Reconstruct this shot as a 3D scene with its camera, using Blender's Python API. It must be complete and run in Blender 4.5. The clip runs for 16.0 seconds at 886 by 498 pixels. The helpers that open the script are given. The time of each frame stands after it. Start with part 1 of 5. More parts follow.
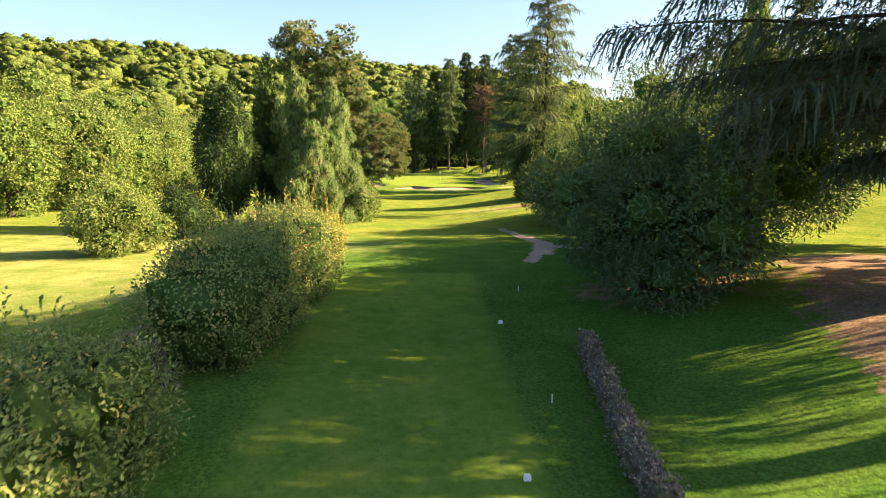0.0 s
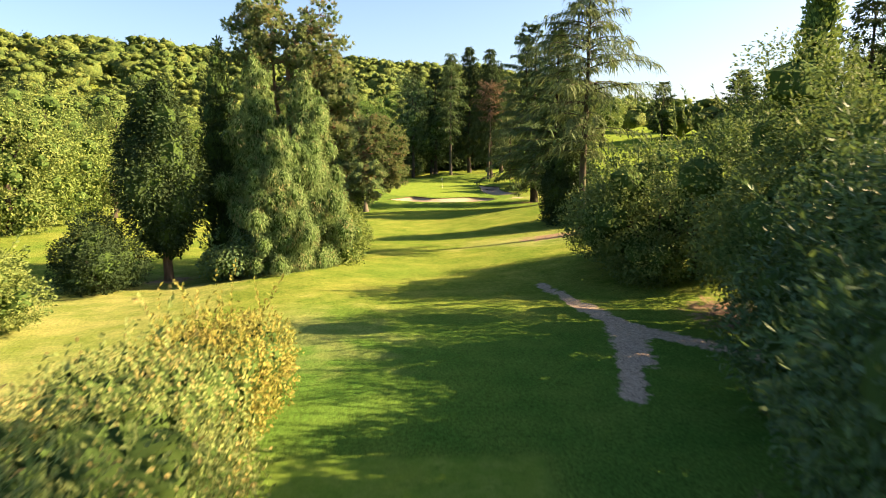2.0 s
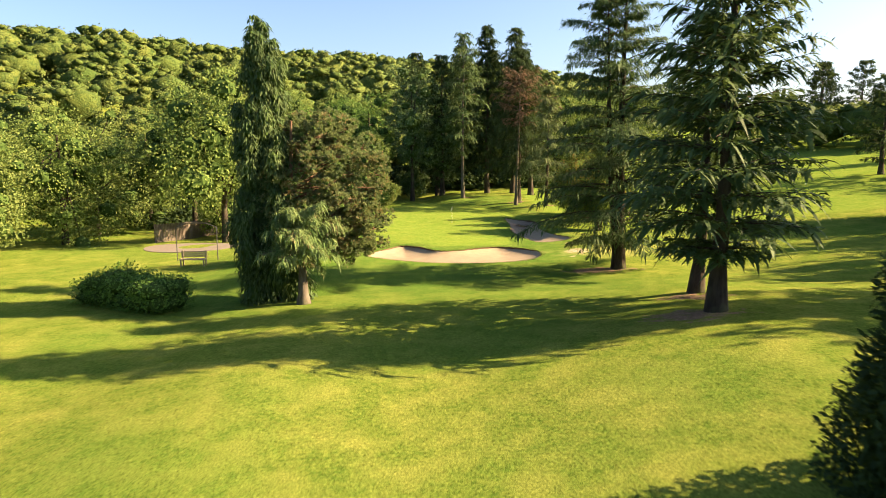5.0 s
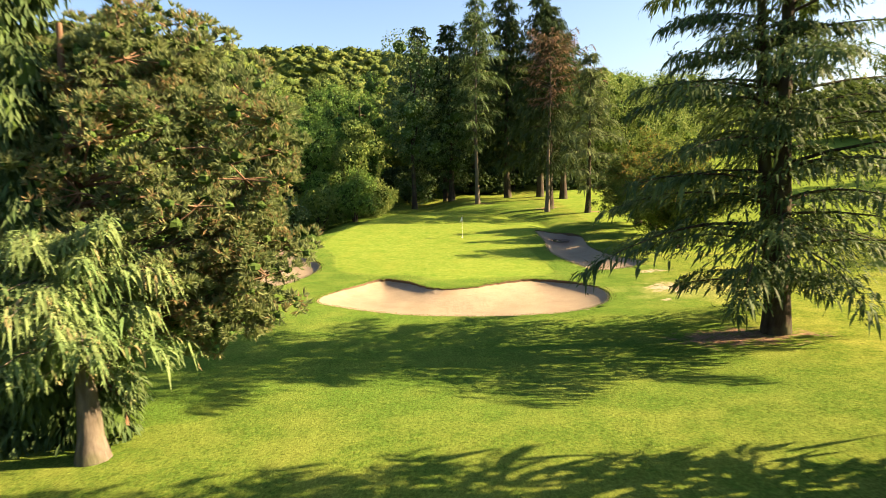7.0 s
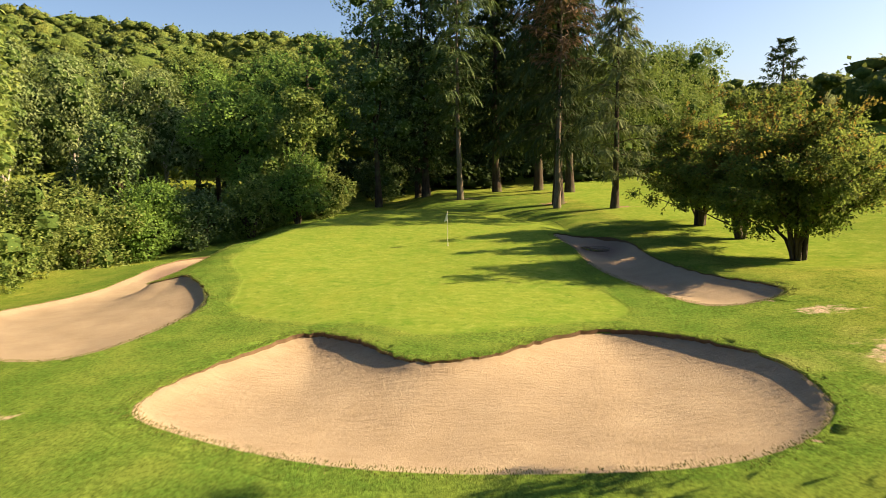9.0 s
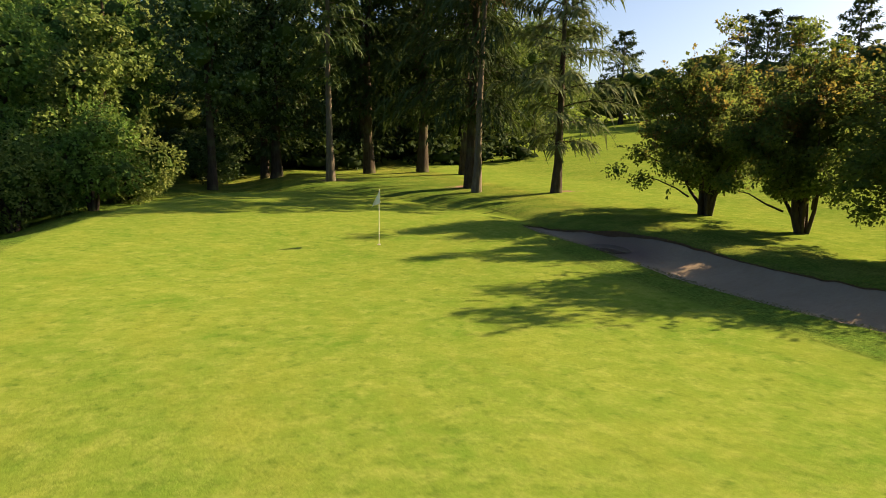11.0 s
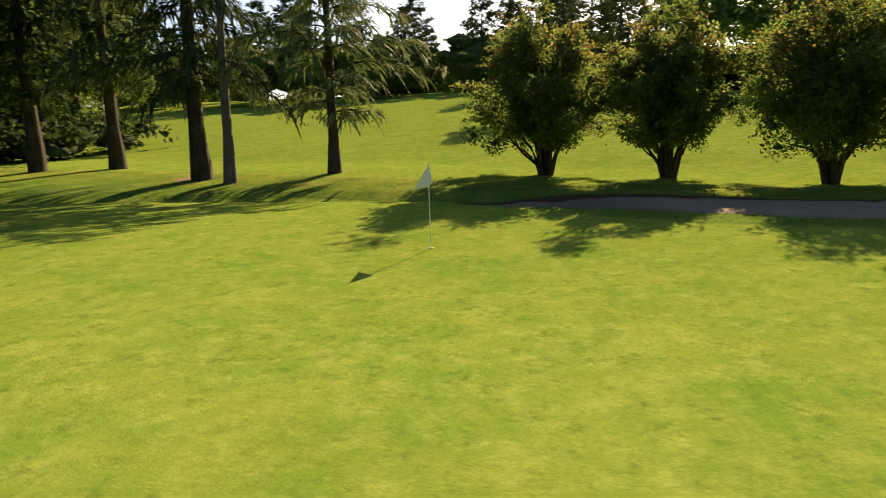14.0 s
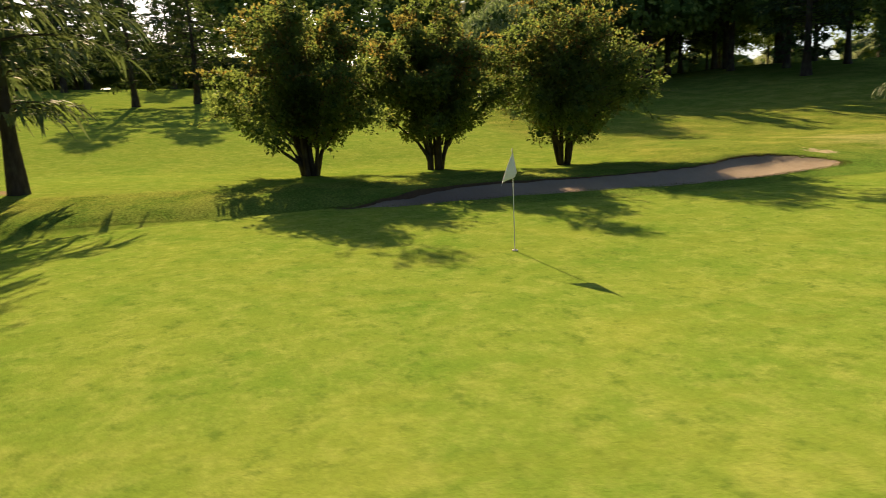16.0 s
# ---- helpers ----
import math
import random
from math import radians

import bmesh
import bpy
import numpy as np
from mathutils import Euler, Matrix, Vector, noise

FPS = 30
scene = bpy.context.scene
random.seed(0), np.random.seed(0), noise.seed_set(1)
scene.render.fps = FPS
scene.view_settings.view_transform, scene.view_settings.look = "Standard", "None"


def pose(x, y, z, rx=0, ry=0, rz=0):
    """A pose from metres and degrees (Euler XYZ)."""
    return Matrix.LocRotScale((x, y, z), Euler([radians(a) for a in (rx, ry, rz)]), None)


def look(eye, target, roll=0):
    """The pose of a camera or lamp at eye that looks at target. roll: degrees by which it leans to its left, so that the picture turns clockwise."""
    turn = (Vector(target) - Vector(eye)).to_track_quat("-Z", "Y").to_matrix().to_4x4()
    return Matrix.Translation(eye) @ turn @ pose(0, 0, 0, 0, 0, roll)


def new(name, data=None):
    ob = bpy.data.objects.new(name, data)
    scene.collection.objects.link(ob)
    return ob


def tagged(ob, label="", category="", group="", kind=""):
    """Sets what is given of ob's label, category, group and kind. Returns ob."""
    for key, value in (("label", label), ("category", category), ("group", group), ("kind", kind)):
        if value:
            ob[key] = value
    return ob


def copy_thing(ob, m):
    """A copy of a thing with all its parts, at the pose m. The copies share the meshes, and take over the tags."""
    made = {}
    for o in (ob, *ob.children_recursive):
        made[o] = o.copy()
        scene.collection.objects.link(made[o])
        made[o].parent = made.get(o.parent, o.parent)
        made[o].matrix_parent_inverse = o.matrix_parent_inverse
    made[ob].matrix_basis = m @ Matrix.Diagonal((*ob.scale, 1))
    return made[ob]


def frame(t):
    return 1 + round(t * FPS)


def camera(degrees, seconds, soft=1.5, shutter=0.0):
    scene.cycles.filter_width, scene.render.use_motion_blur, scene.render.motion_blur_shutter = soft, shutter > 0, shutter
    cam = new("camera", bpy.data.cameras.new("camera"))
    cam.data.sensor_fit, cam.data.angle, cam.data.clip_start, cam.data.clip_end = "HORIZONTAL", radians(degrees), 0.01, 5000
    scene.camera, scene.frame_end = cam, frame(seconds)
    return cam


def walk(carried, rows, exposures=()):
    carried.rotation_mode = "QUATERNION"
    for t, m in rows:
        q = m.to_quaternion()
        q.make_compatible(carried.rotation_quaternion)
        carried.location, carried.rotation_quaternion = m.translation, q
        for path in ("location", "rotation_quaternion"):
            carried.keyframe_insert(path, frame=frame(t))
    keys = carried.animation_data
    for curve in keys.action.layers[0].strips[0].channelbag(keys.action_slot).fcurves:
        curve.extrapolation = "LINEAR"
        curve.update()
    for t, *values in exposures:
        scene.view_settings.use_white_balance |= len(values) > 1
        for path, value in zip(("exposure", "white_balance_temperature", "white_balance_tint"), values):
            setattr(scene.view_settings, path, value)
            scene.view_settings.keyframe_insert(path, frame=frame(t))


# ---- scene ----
cam = camera(67.6, 16.0, soft=0.9, shutter=0.25)
PATH = [
    (0, (0.553, 2.277, 6.374), (0.614, 4.246, 6.033), 0.2),
    (0.5, (0.457, 3.836, 6.449), (0.519, 5.806, 6.108), 0.2),
    (1, (0.368, 5.915, 6.561), (0.432, 7.885, 6.219), 0.2),
    (1.5, (0.317, 8.521, 6.718), (0.381, 10.49, 6.375), 0.1),
    (2, (0.268, 11.884, 6.93), (0.335, 13.853, 6.584), 0.1),
    (2.5, (0.308, 15.878, 7.122), (0.373, 17.847, 6.774), 0.1),
    (3, (0.359, 20.470, 7.181), (0.424, 22.438, 6.832), 0.3),
    (3.2, (0.367, 22.373, 7.187), (0.433, 24.341, 6.841), 0.3),
    (3.5, (0.459, 25.304, 7.271), (0.522, 27.273, 6.923), 0.4),
    (4, (0.446, 30.342, 7.406), (0.511, 32.310, 7.056), 0.5),
    (4.5, (0.597, 35.277, 7.470), (0.659, 37.246, 7.126), 0.2),
    (4.7, (0.712, 37.088, 7.450), (0.768, 39.058, 7.110), 0.1),
    (6.8, (1.87, 54.893, 5.949), (1.872, 56.869, 5.642), -1.0),
    (7, (1.909, 56.27, 5.762), (1.906, 58.245, 5.451), -1.1),
    (7.5, (1.835, 59.726, 4.941), (1.831, 61.701, 4.627), -1.1),
    (8, (1.754, 63.234, 4.489), (1.753, 65.21, 4.175), -1.0),
    (8.5, (1.708, 66.816, 4.233), (1.72, 68.792, 3.924), -1.0),
    (9, (1.58, 70.249, 4.036), (1.672, 72.224, 3.731), -1.3),
    (9.2, (1.507, 71.49, 3.905), (1.642, 73.461, 3.598), -1.5),
    (11.3, (-1.421, 83.074, 2.481), (-0.684, 84.904, 2.15), 0.7),
    (11.5, (-1.759, 83.945, 2.434), (-0.968, 85.751, 2.099), 0.3),
    (12, (-2.784, 85.871, 2.244), (-1.84, 87.602, 1.907), -0.2),
    (12.5, (-4.045, 87.621, 2.029), (-2.874, 89.207, 1.694), -0.4),
    (13, (-5.28, 89.295, 1.909), (-3.893, 90.696, 1.57), -1.0),
    (13.5, (-6.145, 91.18, 1.858), (-4.552, 92.337, 1.51), -1.4),
    (14, (-6.625, 93.127, 1.862), (-4.857, 93.991, 1.503), -1.8),
    (14.5, (-6.943, 95.282, 1.925), (-5.052, 95.817, 1.55), -2.2),
    (15, (-6.812, 97.626, 1.911), (-4.856, 97.793, 1.527), -2.4),
    (15.5, (-6.303, 99.957, 1.85), (-4.352, 99.746, 1.464), -2.6),
    (16, (-5.411, 101.688, 1.814), (-3.532, 101.129, 1.418), -2.8),
]
PLAN = 1.46                         # metres to one unit of the plan in which path and place are drawn
walk(cam, [(t, look(Vector(eye) * PLAN, Vector(target) * PLAN, roll)) for t, eye, target, roll in PATH], [(0, 2.75), (1.5, 2.65), (2.5, 2.48), (4.5, 2.45), (7, 2.5), (8.2, 2.2), (9.2, 1.95), (11.3, 1.75), (13, 1.66), (16, 1.66)])

# ---- light ----
SUN_AZ, SUN_EL = 1.5, 28.5          # degrees from +x towards +y, and above the horizon
world = bpy.data.worlds.new("sky")
scene.world = world
world.use_nodes = True
wn = world.node_tree
sky = wn.nodes.new("ShaderNodeTexSky")
sky.sky_type = "NISHITA"
sky.sun_disc = False
sky.sun_elevation = radians(SUN_EL)
sky.sun_rotation = radians(90 - SUN_AZ)
sky.air_density, sky.dust_density, sky.ozone_density = 0.75, 2.0, 1.6
wn.links.new(sky.outputs[0], wn.nodes["Background"].inputs[0])
wn.nodes["Background"].inputs[1].default_value = 0.05
lamp = bpy.data.lights.new("sun", "SUN")
lamp.energy, lamp.angle, lamp.color = 5.0, radians(0.5), (1.0, 0.70, 0.40)
sun_ob = new("sun", lamp)
ca, sa, ce, se = math.cos(radians(SUN_AZ)), math.sin(radians(SUN_AZ)), math.cos(radians(SUN_EL)), math.sin(radians(SUN_EL))
sun_ob.matrix_world = look((60 * ca * ce, 60 * sa * ce + 60, 60 * se), (0, 60, 0))


# ---- materials ----
class Nodes:
    """A short way to write node trees."""

    def __init__(self, name):
        self.mat = bpy.data.materials.new(name)
        self.mat.use_nodes = True
        self.t = self.mat.node_tree
        self.t.nodes.clear()
        self.out = self.t.nodes.new("ShaderNodeOutputMaterial")

    def n(self, kind, **settings):
        node = self.t.nodes.new(kind)
        for key, value in settings.items():
            if key in ("op",):
                node.operation = value
            elif key == "blend":
                node.blend_type = value
            elif key == "data":
                node.data_type = value
            elif key == "attr":
                node.attribute_name = value
        return node

    def link(self, a, b):
        if isinstance(a, (int, float)):
            b.default_value = a
        elif isinstance(a, tuple):
            b.default_value = a if len(a) != 3 or b.type == "VECTOR" else (*a, 1)
        else:
            self.t.links.new(a, b)

    def math(self, op, a, b=0.0, clamp=False):
        node = self.n("ShaderNodeMath", op=op)
        node.use_clamp = clamp
        self.link(a, node.inputs[0])
        self.link(b, node.inputs[1])
        return node.outputs[0]

    def mix(self, f, a, b, blend="MIX"):
        node = self.n("ShaderNodeMix", data="RGBA", blend=blend)
        self.link(f, node.inputs[0])
        self.link(a, node.inputs[6])
        self.link(b, node.inputs[7])
        return node.outputs[2]

    def noise(self, scale, detail=3.0, rough=0.55, vec=None, stretch=None):
        node = self.n("ShaderNodeTexNoise")
        node.inputs["Scale"].default_value = scale
        node.inputs["Detail"].default_value = detail
        node.inputs["Roughness"].default_value = rough
        vec = vec or self.place()
        if stretch:
            m = self.n("ShaderNodeMapping")
            self.link(vec, m.inputs[0])
            m.inputs["Scale"].default_value = stretch
            vec = m.outputs[0]
        self.link(vec, node.inputs["Vector"])
        return node.outputs[0]

    def place(self):
        return self.n("ShaderNodeNewGeometry").outputs["Position"]

    def obj(self):
        return self.n("ShaderNodeTexCoord").outputs["Object"]

    def ramp(self, f, a, b):
        node = self.n("ShaderNodeMapRange")
        self.link(f, node.inputs[0])
        node.inputs[1].default_value, node.inputs[2].default_value = a, b
        return node.outputs[0]

    def attr(self, name):
        return self.n("ShaderNodeAttribute", attr=name).outputs["Fac"]

    def bump(self, h, strength, dist):
        node = self.n("ShaderNodeBump")
        node.inputs["Strength"].default_value = strength
        node.inputs["Distance"].default_value = dist
        self.link(h, node.inputs["Height"])
        return node.outputs[0]

    def bsdf(self, colour, rough=0.8, spec=0.3, normal=None, metal=0.0):
        node = self.n("ShaderNodeBsdfPrincipled")
        self.link(colour, node.inputs["Base Color"])
        self.link(rough, node.inputs["Roughness"])
        node.inputs["Specular IOR Level"].default_value = spec
        node.inputs["Metallic"].default_value = metal
        if normal:
            self.link(normal, node.inputs["Normal"])
        return node.outputs[0]

    def done(self, shader):
        self.t.links.new(shader, self.out.inputs[0])
        return self.mat


def leaf_material(name, a, b, tip=None, clump=0.6, glow=0.4, rough=0.6, spec=0.12, tip_amount=0.12, scatter=0.5):
    """Leaves: two greens mixed leaf by leaf and clump by clump, some in a third colour, partly see-through to the light."""
    a, b = (1.14 * a[0], a[1], 1.35 * a[2]), (1.14 * b[0], b[1], 1.35 * b[2])
    m = Nodes(name)
    isl = m.n("ShaderNodeNewGeometry").outputs["Random Per Island"]
    big = m.ramp(m.noise(clump, 2.0), 0.33, 0.67)
    c = m.mix(m.math("ADD", m.math("MULTIPLY", isl, 0.5), m.math("MULTIPLY", big, 0.5)), a, b)
    if tip:
        where = m.math("ADD", m.noise(clump * 1.7, 2.0), m.math("MULTIPLY", m.math("FRACT", m.math("MULTIPLY", isl, 17.3)), 0.35))
        c = m.mix(m.ramp(where, 0.86 - tip_amount, 0.98 - tip_amount), c, tip)
    v = m.math("ADD", m.math("MULTIPLY", m.math("FRACT", m.math("MULTIPLY", isl, 7.7)), scatter), 1 - 0.5 * scatter)
    hsv = m.n("ShaderNodeHueSaturation")
    m.link(c, hsv.inputs["Color"])
    m.link(v, hsv.inputs["Value"])
    c = hsv.outputs[0]
    tr = m.n("ShaderNodeBsdfTranslucent")
    m.link(m.mix(0.35, c, (0.11, 0.16, 0.022), "MIX"), tr.inputs[0])
    mixer = m.n("ShaderNodeMixShader")
    mixer.inputs[0].default_value = glow
    m.link(m.bsdf(c, rough, spec), mixer.inputs[1])
    m.link(tr.outputs[0], mixer.inputs[2])
    return m.done(mixer.outputs[0])


def canopy_material(name, a, b, gap_shade):
    """Far woodland crowns: greens that change from lobe to lobe and wood to wood, with leafy relief and gap shade
    painted darker.
    """
    m = Nodes(name)
    isl = m.n("ShaderNodeNewGeometry").outputs["Random Per Island"]
    big = m.ramp(m.noise(0.05, 2.0), 0.35, 0.65)
    c = m.mix(m.math("ADD", m.math("MULTIPLY", isl, 0.55), m.math("MULTIPLY", big, 0.45)), a, b)
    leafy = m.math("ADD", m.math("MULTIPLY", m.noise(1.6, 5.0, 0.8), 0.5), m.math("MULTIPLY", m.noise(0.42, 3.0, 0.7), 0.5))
    c = m.mix(m.ramp(leafy, 0.55, 0.43), c, gap_shade)
    return m.done(m.bsdf(c, 0.75, 0.08, m.bump(leafy, 1.0, 1.2)))


def bark_material(name, a, b, scale=3.0):
    m = Nodes(name)
    vec = m.obj()
    f = m.noise(scale * 2, 6.0, 0.65, vec, (1, 1, 0.22))
    c = m.mix(m.ramp(f, 0.3, 0.7), a, b)
    c = m.mix(m.ramp(m.noise(0.9, 3.0, 0.5, vec), 0.5, 0.75), c, (0.09, 0.10, 0.05))
    return m.done(m.bsdf(c, 0.9, 0.15, m.bump(f, 0.8, 0.05)))


def plain_material(name, colour, rough=0.6, spec=0.3, vary=0.15, scale=8.0, metal=0.0):
    m = Nodes(name)
    hsv = m.n("ShaderNodeHueSaturation")
    m.link(colour, hsv.inputs["Color"])
    m.link(m.math("ADD", m.math("MULTIPLY", m.noise(scale, 4.0, 0.6, m.obj()), 2 * vary), 1 - vary), hsv.inputs["Value"])
    return m.done(m.bsdf(hsv.outputs[0], rough, spec, m.bump(m.noise(scale * 5, 3.0, 0.6, m.obj()), 0.2, 0.01), metal))


LEAF_HEDGE = leaf_material("laurel_hedge_leaves", (0.105, 0.195, 0.040), (0.255, 0.335, 0.085), (0.46, 0.370, 0.135), 0.45, 0.4, 0.6, 0.09, 0.08)
LEAF_GOLD = leaf_material("golden_hedge_leaves", (0.153, 0.200, 0.029), (0.279, 0.290, 0.052), (0.324, 0.270, 0.069), 0.8, 0.4)
LEAF_RHODO = leaf_material("dark_glossy_leaves", (0.034, 0.088, 0.024), (0.092, 0.168, 0.046), (0.150, 0.220, 0.060), 0.5, 0.25, 0.5, 0.25, 0.08)
LEAF_OLIVE = leaf_material("privet_leaves", (0.070, 0.140, 0.028), (0.185, 0.255, 0.052), (0.260, 0.300, 0.095), 0.8, 0.38, 0.6, 0.12, 0.0, 0.28)
# Darker copy of the privet leaf: the laurels' shade side put into colour.
LEAF_LAUREL = leaf_material("laurel_leaves_shade_tone", (0.050, 0.110, 0.024), (0.145, 0.210, 0.048), (0.225, 0.260, 0.078), 0.6, 0.33, 0.6, 0.1, 0.02, 0.4)
LEAF_BROAD = leaf_material("broad_leaves", (0.070, 0.148, 0.026), (0.184, 0.270, 0.049), (0.255, 0.300, 0.080), 0.65, 0.38, 0.6, 0.12, 0.0, 0.28)
LEAF_BRIGHT = leaf_material("fresh_green_leaves", (0.077, 0.191, 0.026), (0.159, 0.306, 0.048), None, 0.3, 0.45)
LEAF_BIRCH = leaf_material("birch_leaves", (0.115, 0.203, 0.054), (0.188, 0.277, 0.089), None, 0.4, 0.42)
LEAF_HILL = leaf_material("woodland_leaves", (0.050, 0.098, 0.020), (0.125, 0.172, 0.036), (0.165, 0.165, 0.045), 0.085, 0.3, 0.7, 0.1, 0.03, 0.22)
LEAF_MAPLE = leaf_material("bronze_green_leaves", (0.062, 0.122, 0.024), (0.150, 0.215, 0.040), (0.215, 0.170, 0.042), 0.5, 0.72, 0.6, 0.1, 0.04)
LEAF_BRONZE = leaf_material("bronze_tip_leaves", (0.115, 0.118, 0.024), (0.190, 0.140, 0.030), (0.215, 0.115, 0.030), 0.6, 0.68, 0.6, 0.1, 0.10)
NEEDLE_CEDAR = leaf_material("cedar_needles", (0.030, 0.073, 0.019), (0.082, 0.138, 0.036), None, 0.6, 0.25, 0.6)
NEEDLE_BLUE = leaf_material("blue_cedar_needles", (0.034, 0.062, 0.032), (0.086, 0.124, 0.066), None, 0.6, 0.25, 0.7, 0.06)
NEEDLE_SOFT = leaf_material("soft_cedar_needles", (0.062, 0.108, 0.034), (0.132, 0.182, 0.060), None, 0.6, 0.3, 0.7, 0.05)
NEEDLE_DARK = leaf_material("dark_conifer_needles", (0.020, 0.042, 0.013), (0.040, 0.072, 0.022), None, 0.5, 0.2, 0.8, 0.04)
NEEDLE_PINE = leaf_material("pine_needles", (0.098, 0.168, 0.056), (0.225, 0.300, 0.095), (0.300, 0.205, 0.110), 0.5, 0.5, 0.7, 0.1, 0.07, 0.3)
NEEDLE_CYPRESS = leaf_material("cypress_sprays", (0.085, 0.185, 0.044), (0.205, 0.310, 0.090), (0.330, 0.280, 0.140), 0.7, 0.38, 0.7, 0.1, 0.03)
NEEDLE_RED = leaf_material("rusty_dying_needles", (0.098, 0.072, 0.034), (0.150, 0.108, 0.052), None, 0.6, 0.25, 0.7)
DRY_TWIGS = leaf_material("dry_leaves_and_twigs", (0.215, 0.180, 0.100), (0.400, 0.345, 0.215), (0.150, 0.175, 0.070), 2.0, 0.2, 0.8, 0.1, 0.22)
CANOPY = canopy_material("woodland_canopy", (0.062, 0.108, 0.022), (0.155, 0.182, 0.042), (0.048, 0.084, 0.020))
BARK_DARK = bark_material("dark_bark", (0.024, 0.019, 0.014), (0.070, 0.056, 0.043))
BARK_PINE = bark_material("reddish_bark", (0.09, 0.055, 0.035), (0.22, 0.14, 0.09))
BARK_GREY = bark_material("grey_bark", (0.065, 0.055, 0.043), (0.170, 0.148, 0.120))
BARK_BIRCH = bark_material("white_birch_bark", (0.30, 0.28, 0.25), (0.60, 0.58, 0.53))
# Crown cores: a darker leaf green that puts inner shade into the colour.
INNER = plain_material("shade_green_core", (0.052, 0.090, 0.022), 0.9, 0.05, 0.5, 6.0)
WHITE = plain_material("white_paint", (0.78, 0.78, 0.78), 0.5)
CLOTH = plain_material("white_flag_cloth", (0.75, 0.76, 0.80), 0.8)
WOOD_PALE = plain_material("weathered_wood", (0.30, 0.25, 0.18), 0.8)
WOOD_GREY = plain_material("grey_fence_wood", (0.12, 0.10, 0.08), 0.85)
METAL = plain_material("dark_metal", (0.06, 0.06, 0.06), 0.5, 0.5)
EARTH = plain_material("bare_earth_edge", (0.11, 0.078, 0.050), 0.95, 0.1, 0.4, 5.0)


def turf_material():
    """One sheet of turf: rough and fairway, shorter green and tee, dry patches, bare soil and pale path."""
    m = Nodes("turf")
    fine, soil, dry, path = m.attr("fine"), m.attr("soil"), m.attr("dry"), m.attr("path")
    blades = m.noise(38.0, 4.0, 0.7)
    tufts = m.noise(5.0, 4.0, 0.65)
    patch = m.noise(0.55, 4.0, 0.6)
    wide = m.noise(0.09, 3.0)
    c = m.mix(m.ramp(tufts, 0.3, 0.7), (0.060, 0.110, 0.016), (0.160, 0.200, 0.034))
    c = m.mix(m.math("MULTIPLY", m.ramp(patch, 0.42, 0.66), 0.8), c, (0.200, 0.220, 0.046))
    c = m.mix(m.math("MULTIPLY", m.ramp(wide, 0.45, 0.7), 0.5), c, (0.080, 0.150, 0.022))
    g = m.mix(m.ramp(patch, 0.30, 0.70), (0.096, 0.174, 0.022), (0.157, 0.214, 0.034))
    g = m.mix(m.math("MULTIPLY", m.ramp(m.noise(2.1, 6.0, 0.75), 0.46, 0.68), 0.65), g, (0.222, 0.268, 0.060))
    g = m.mix(m.math("MULTIPLY", m.ramp(m.noise(3.1, 6.0, 0.75), 0.52, 0.66), 0.7), g, (0.068, 0.120, 0.018))
    g = m.mix(m.math("MULTIPLY", m.ramp(m.noise(0.7, 4.0, 0.7, None, (1.0, 0.35, 1.0)), 0.5, 0.7), 0.35), g, (0.165, 0.200, 0.030))
    c = m.mix(m.ramp(fine, 0.35, 0.65), c, g)
    # Deep green for richer rough, and for tree shade painted into the turf.
    t = m.mix(m.ramp(patch, 0.3, 0.7), (0.050, 0.118, 0.020), (0.082, 0.148, 0.026))
    c = m.mix(m.ramp(m.attr("lush"), 0.0, 1.0), c, t)
    c = m.mix(m.math("MULTIPLY", m.ramp(m.math("ADD", dry, m.math("MULTIPLY", m.math("SUBTRACT", patch, 0.5), 0.9)), 0.2, 0.9), 0.85), c, (0.29, 0.285, 0.12))
    c = m.mix(m.ramp(m.math("ADD", soil, m.math("MULTIPLY", m.math("SUBTRACT", m.noise(1.6, 5.0, 0.65), 0.5), 1.3)), 0.42, 0.62), c, m.mix(m.ramp(tufts, 0.3, 0.7), (0.15, 0.105, 0.070), (0.26, 0.185, 0.130)))
    c = m.mix(m.ramp(m.math("ADD", path, m.math("MULTIPLY", m.math("SUBTRACT", m.noise(2.2, 5.0, 0.65), 0.5), 1.0)), 0.42, 0.58), c, m.mix(m.ramp(tufts, 0.3, 0.7), (0.28, 0.225, 0.165), (0.40, 0.335, 0.255)))
    clumps = m.noise(13.0, 3.0, 0.6)
    hsv = m.n("ShaderNodeHueSaturation")
    m.link(c, hsv.inputs["Color"])
    grit = m.math("SUBTRACT", 2.0, m.math("MULTIPLY", m.ramp(fine, 0.35, 0.65), 1.55))
    m.link(m.math("ADD", 1.0, m.math("MULTIPLY", m.math("SUBTRACT", m.math("ADD", blades, clumps), 1.0), grit)), hsv.inputs["Value"])
    h = m.math("MULTIPLY", m.math("ADD", m.math("MULTIPLY", blades, 0.6), tufts), grit)
    return m.done(m.bsdf(hsv.outputs[0], 0.95, 0.0, m.bump(h, 0.5, 0.05)))


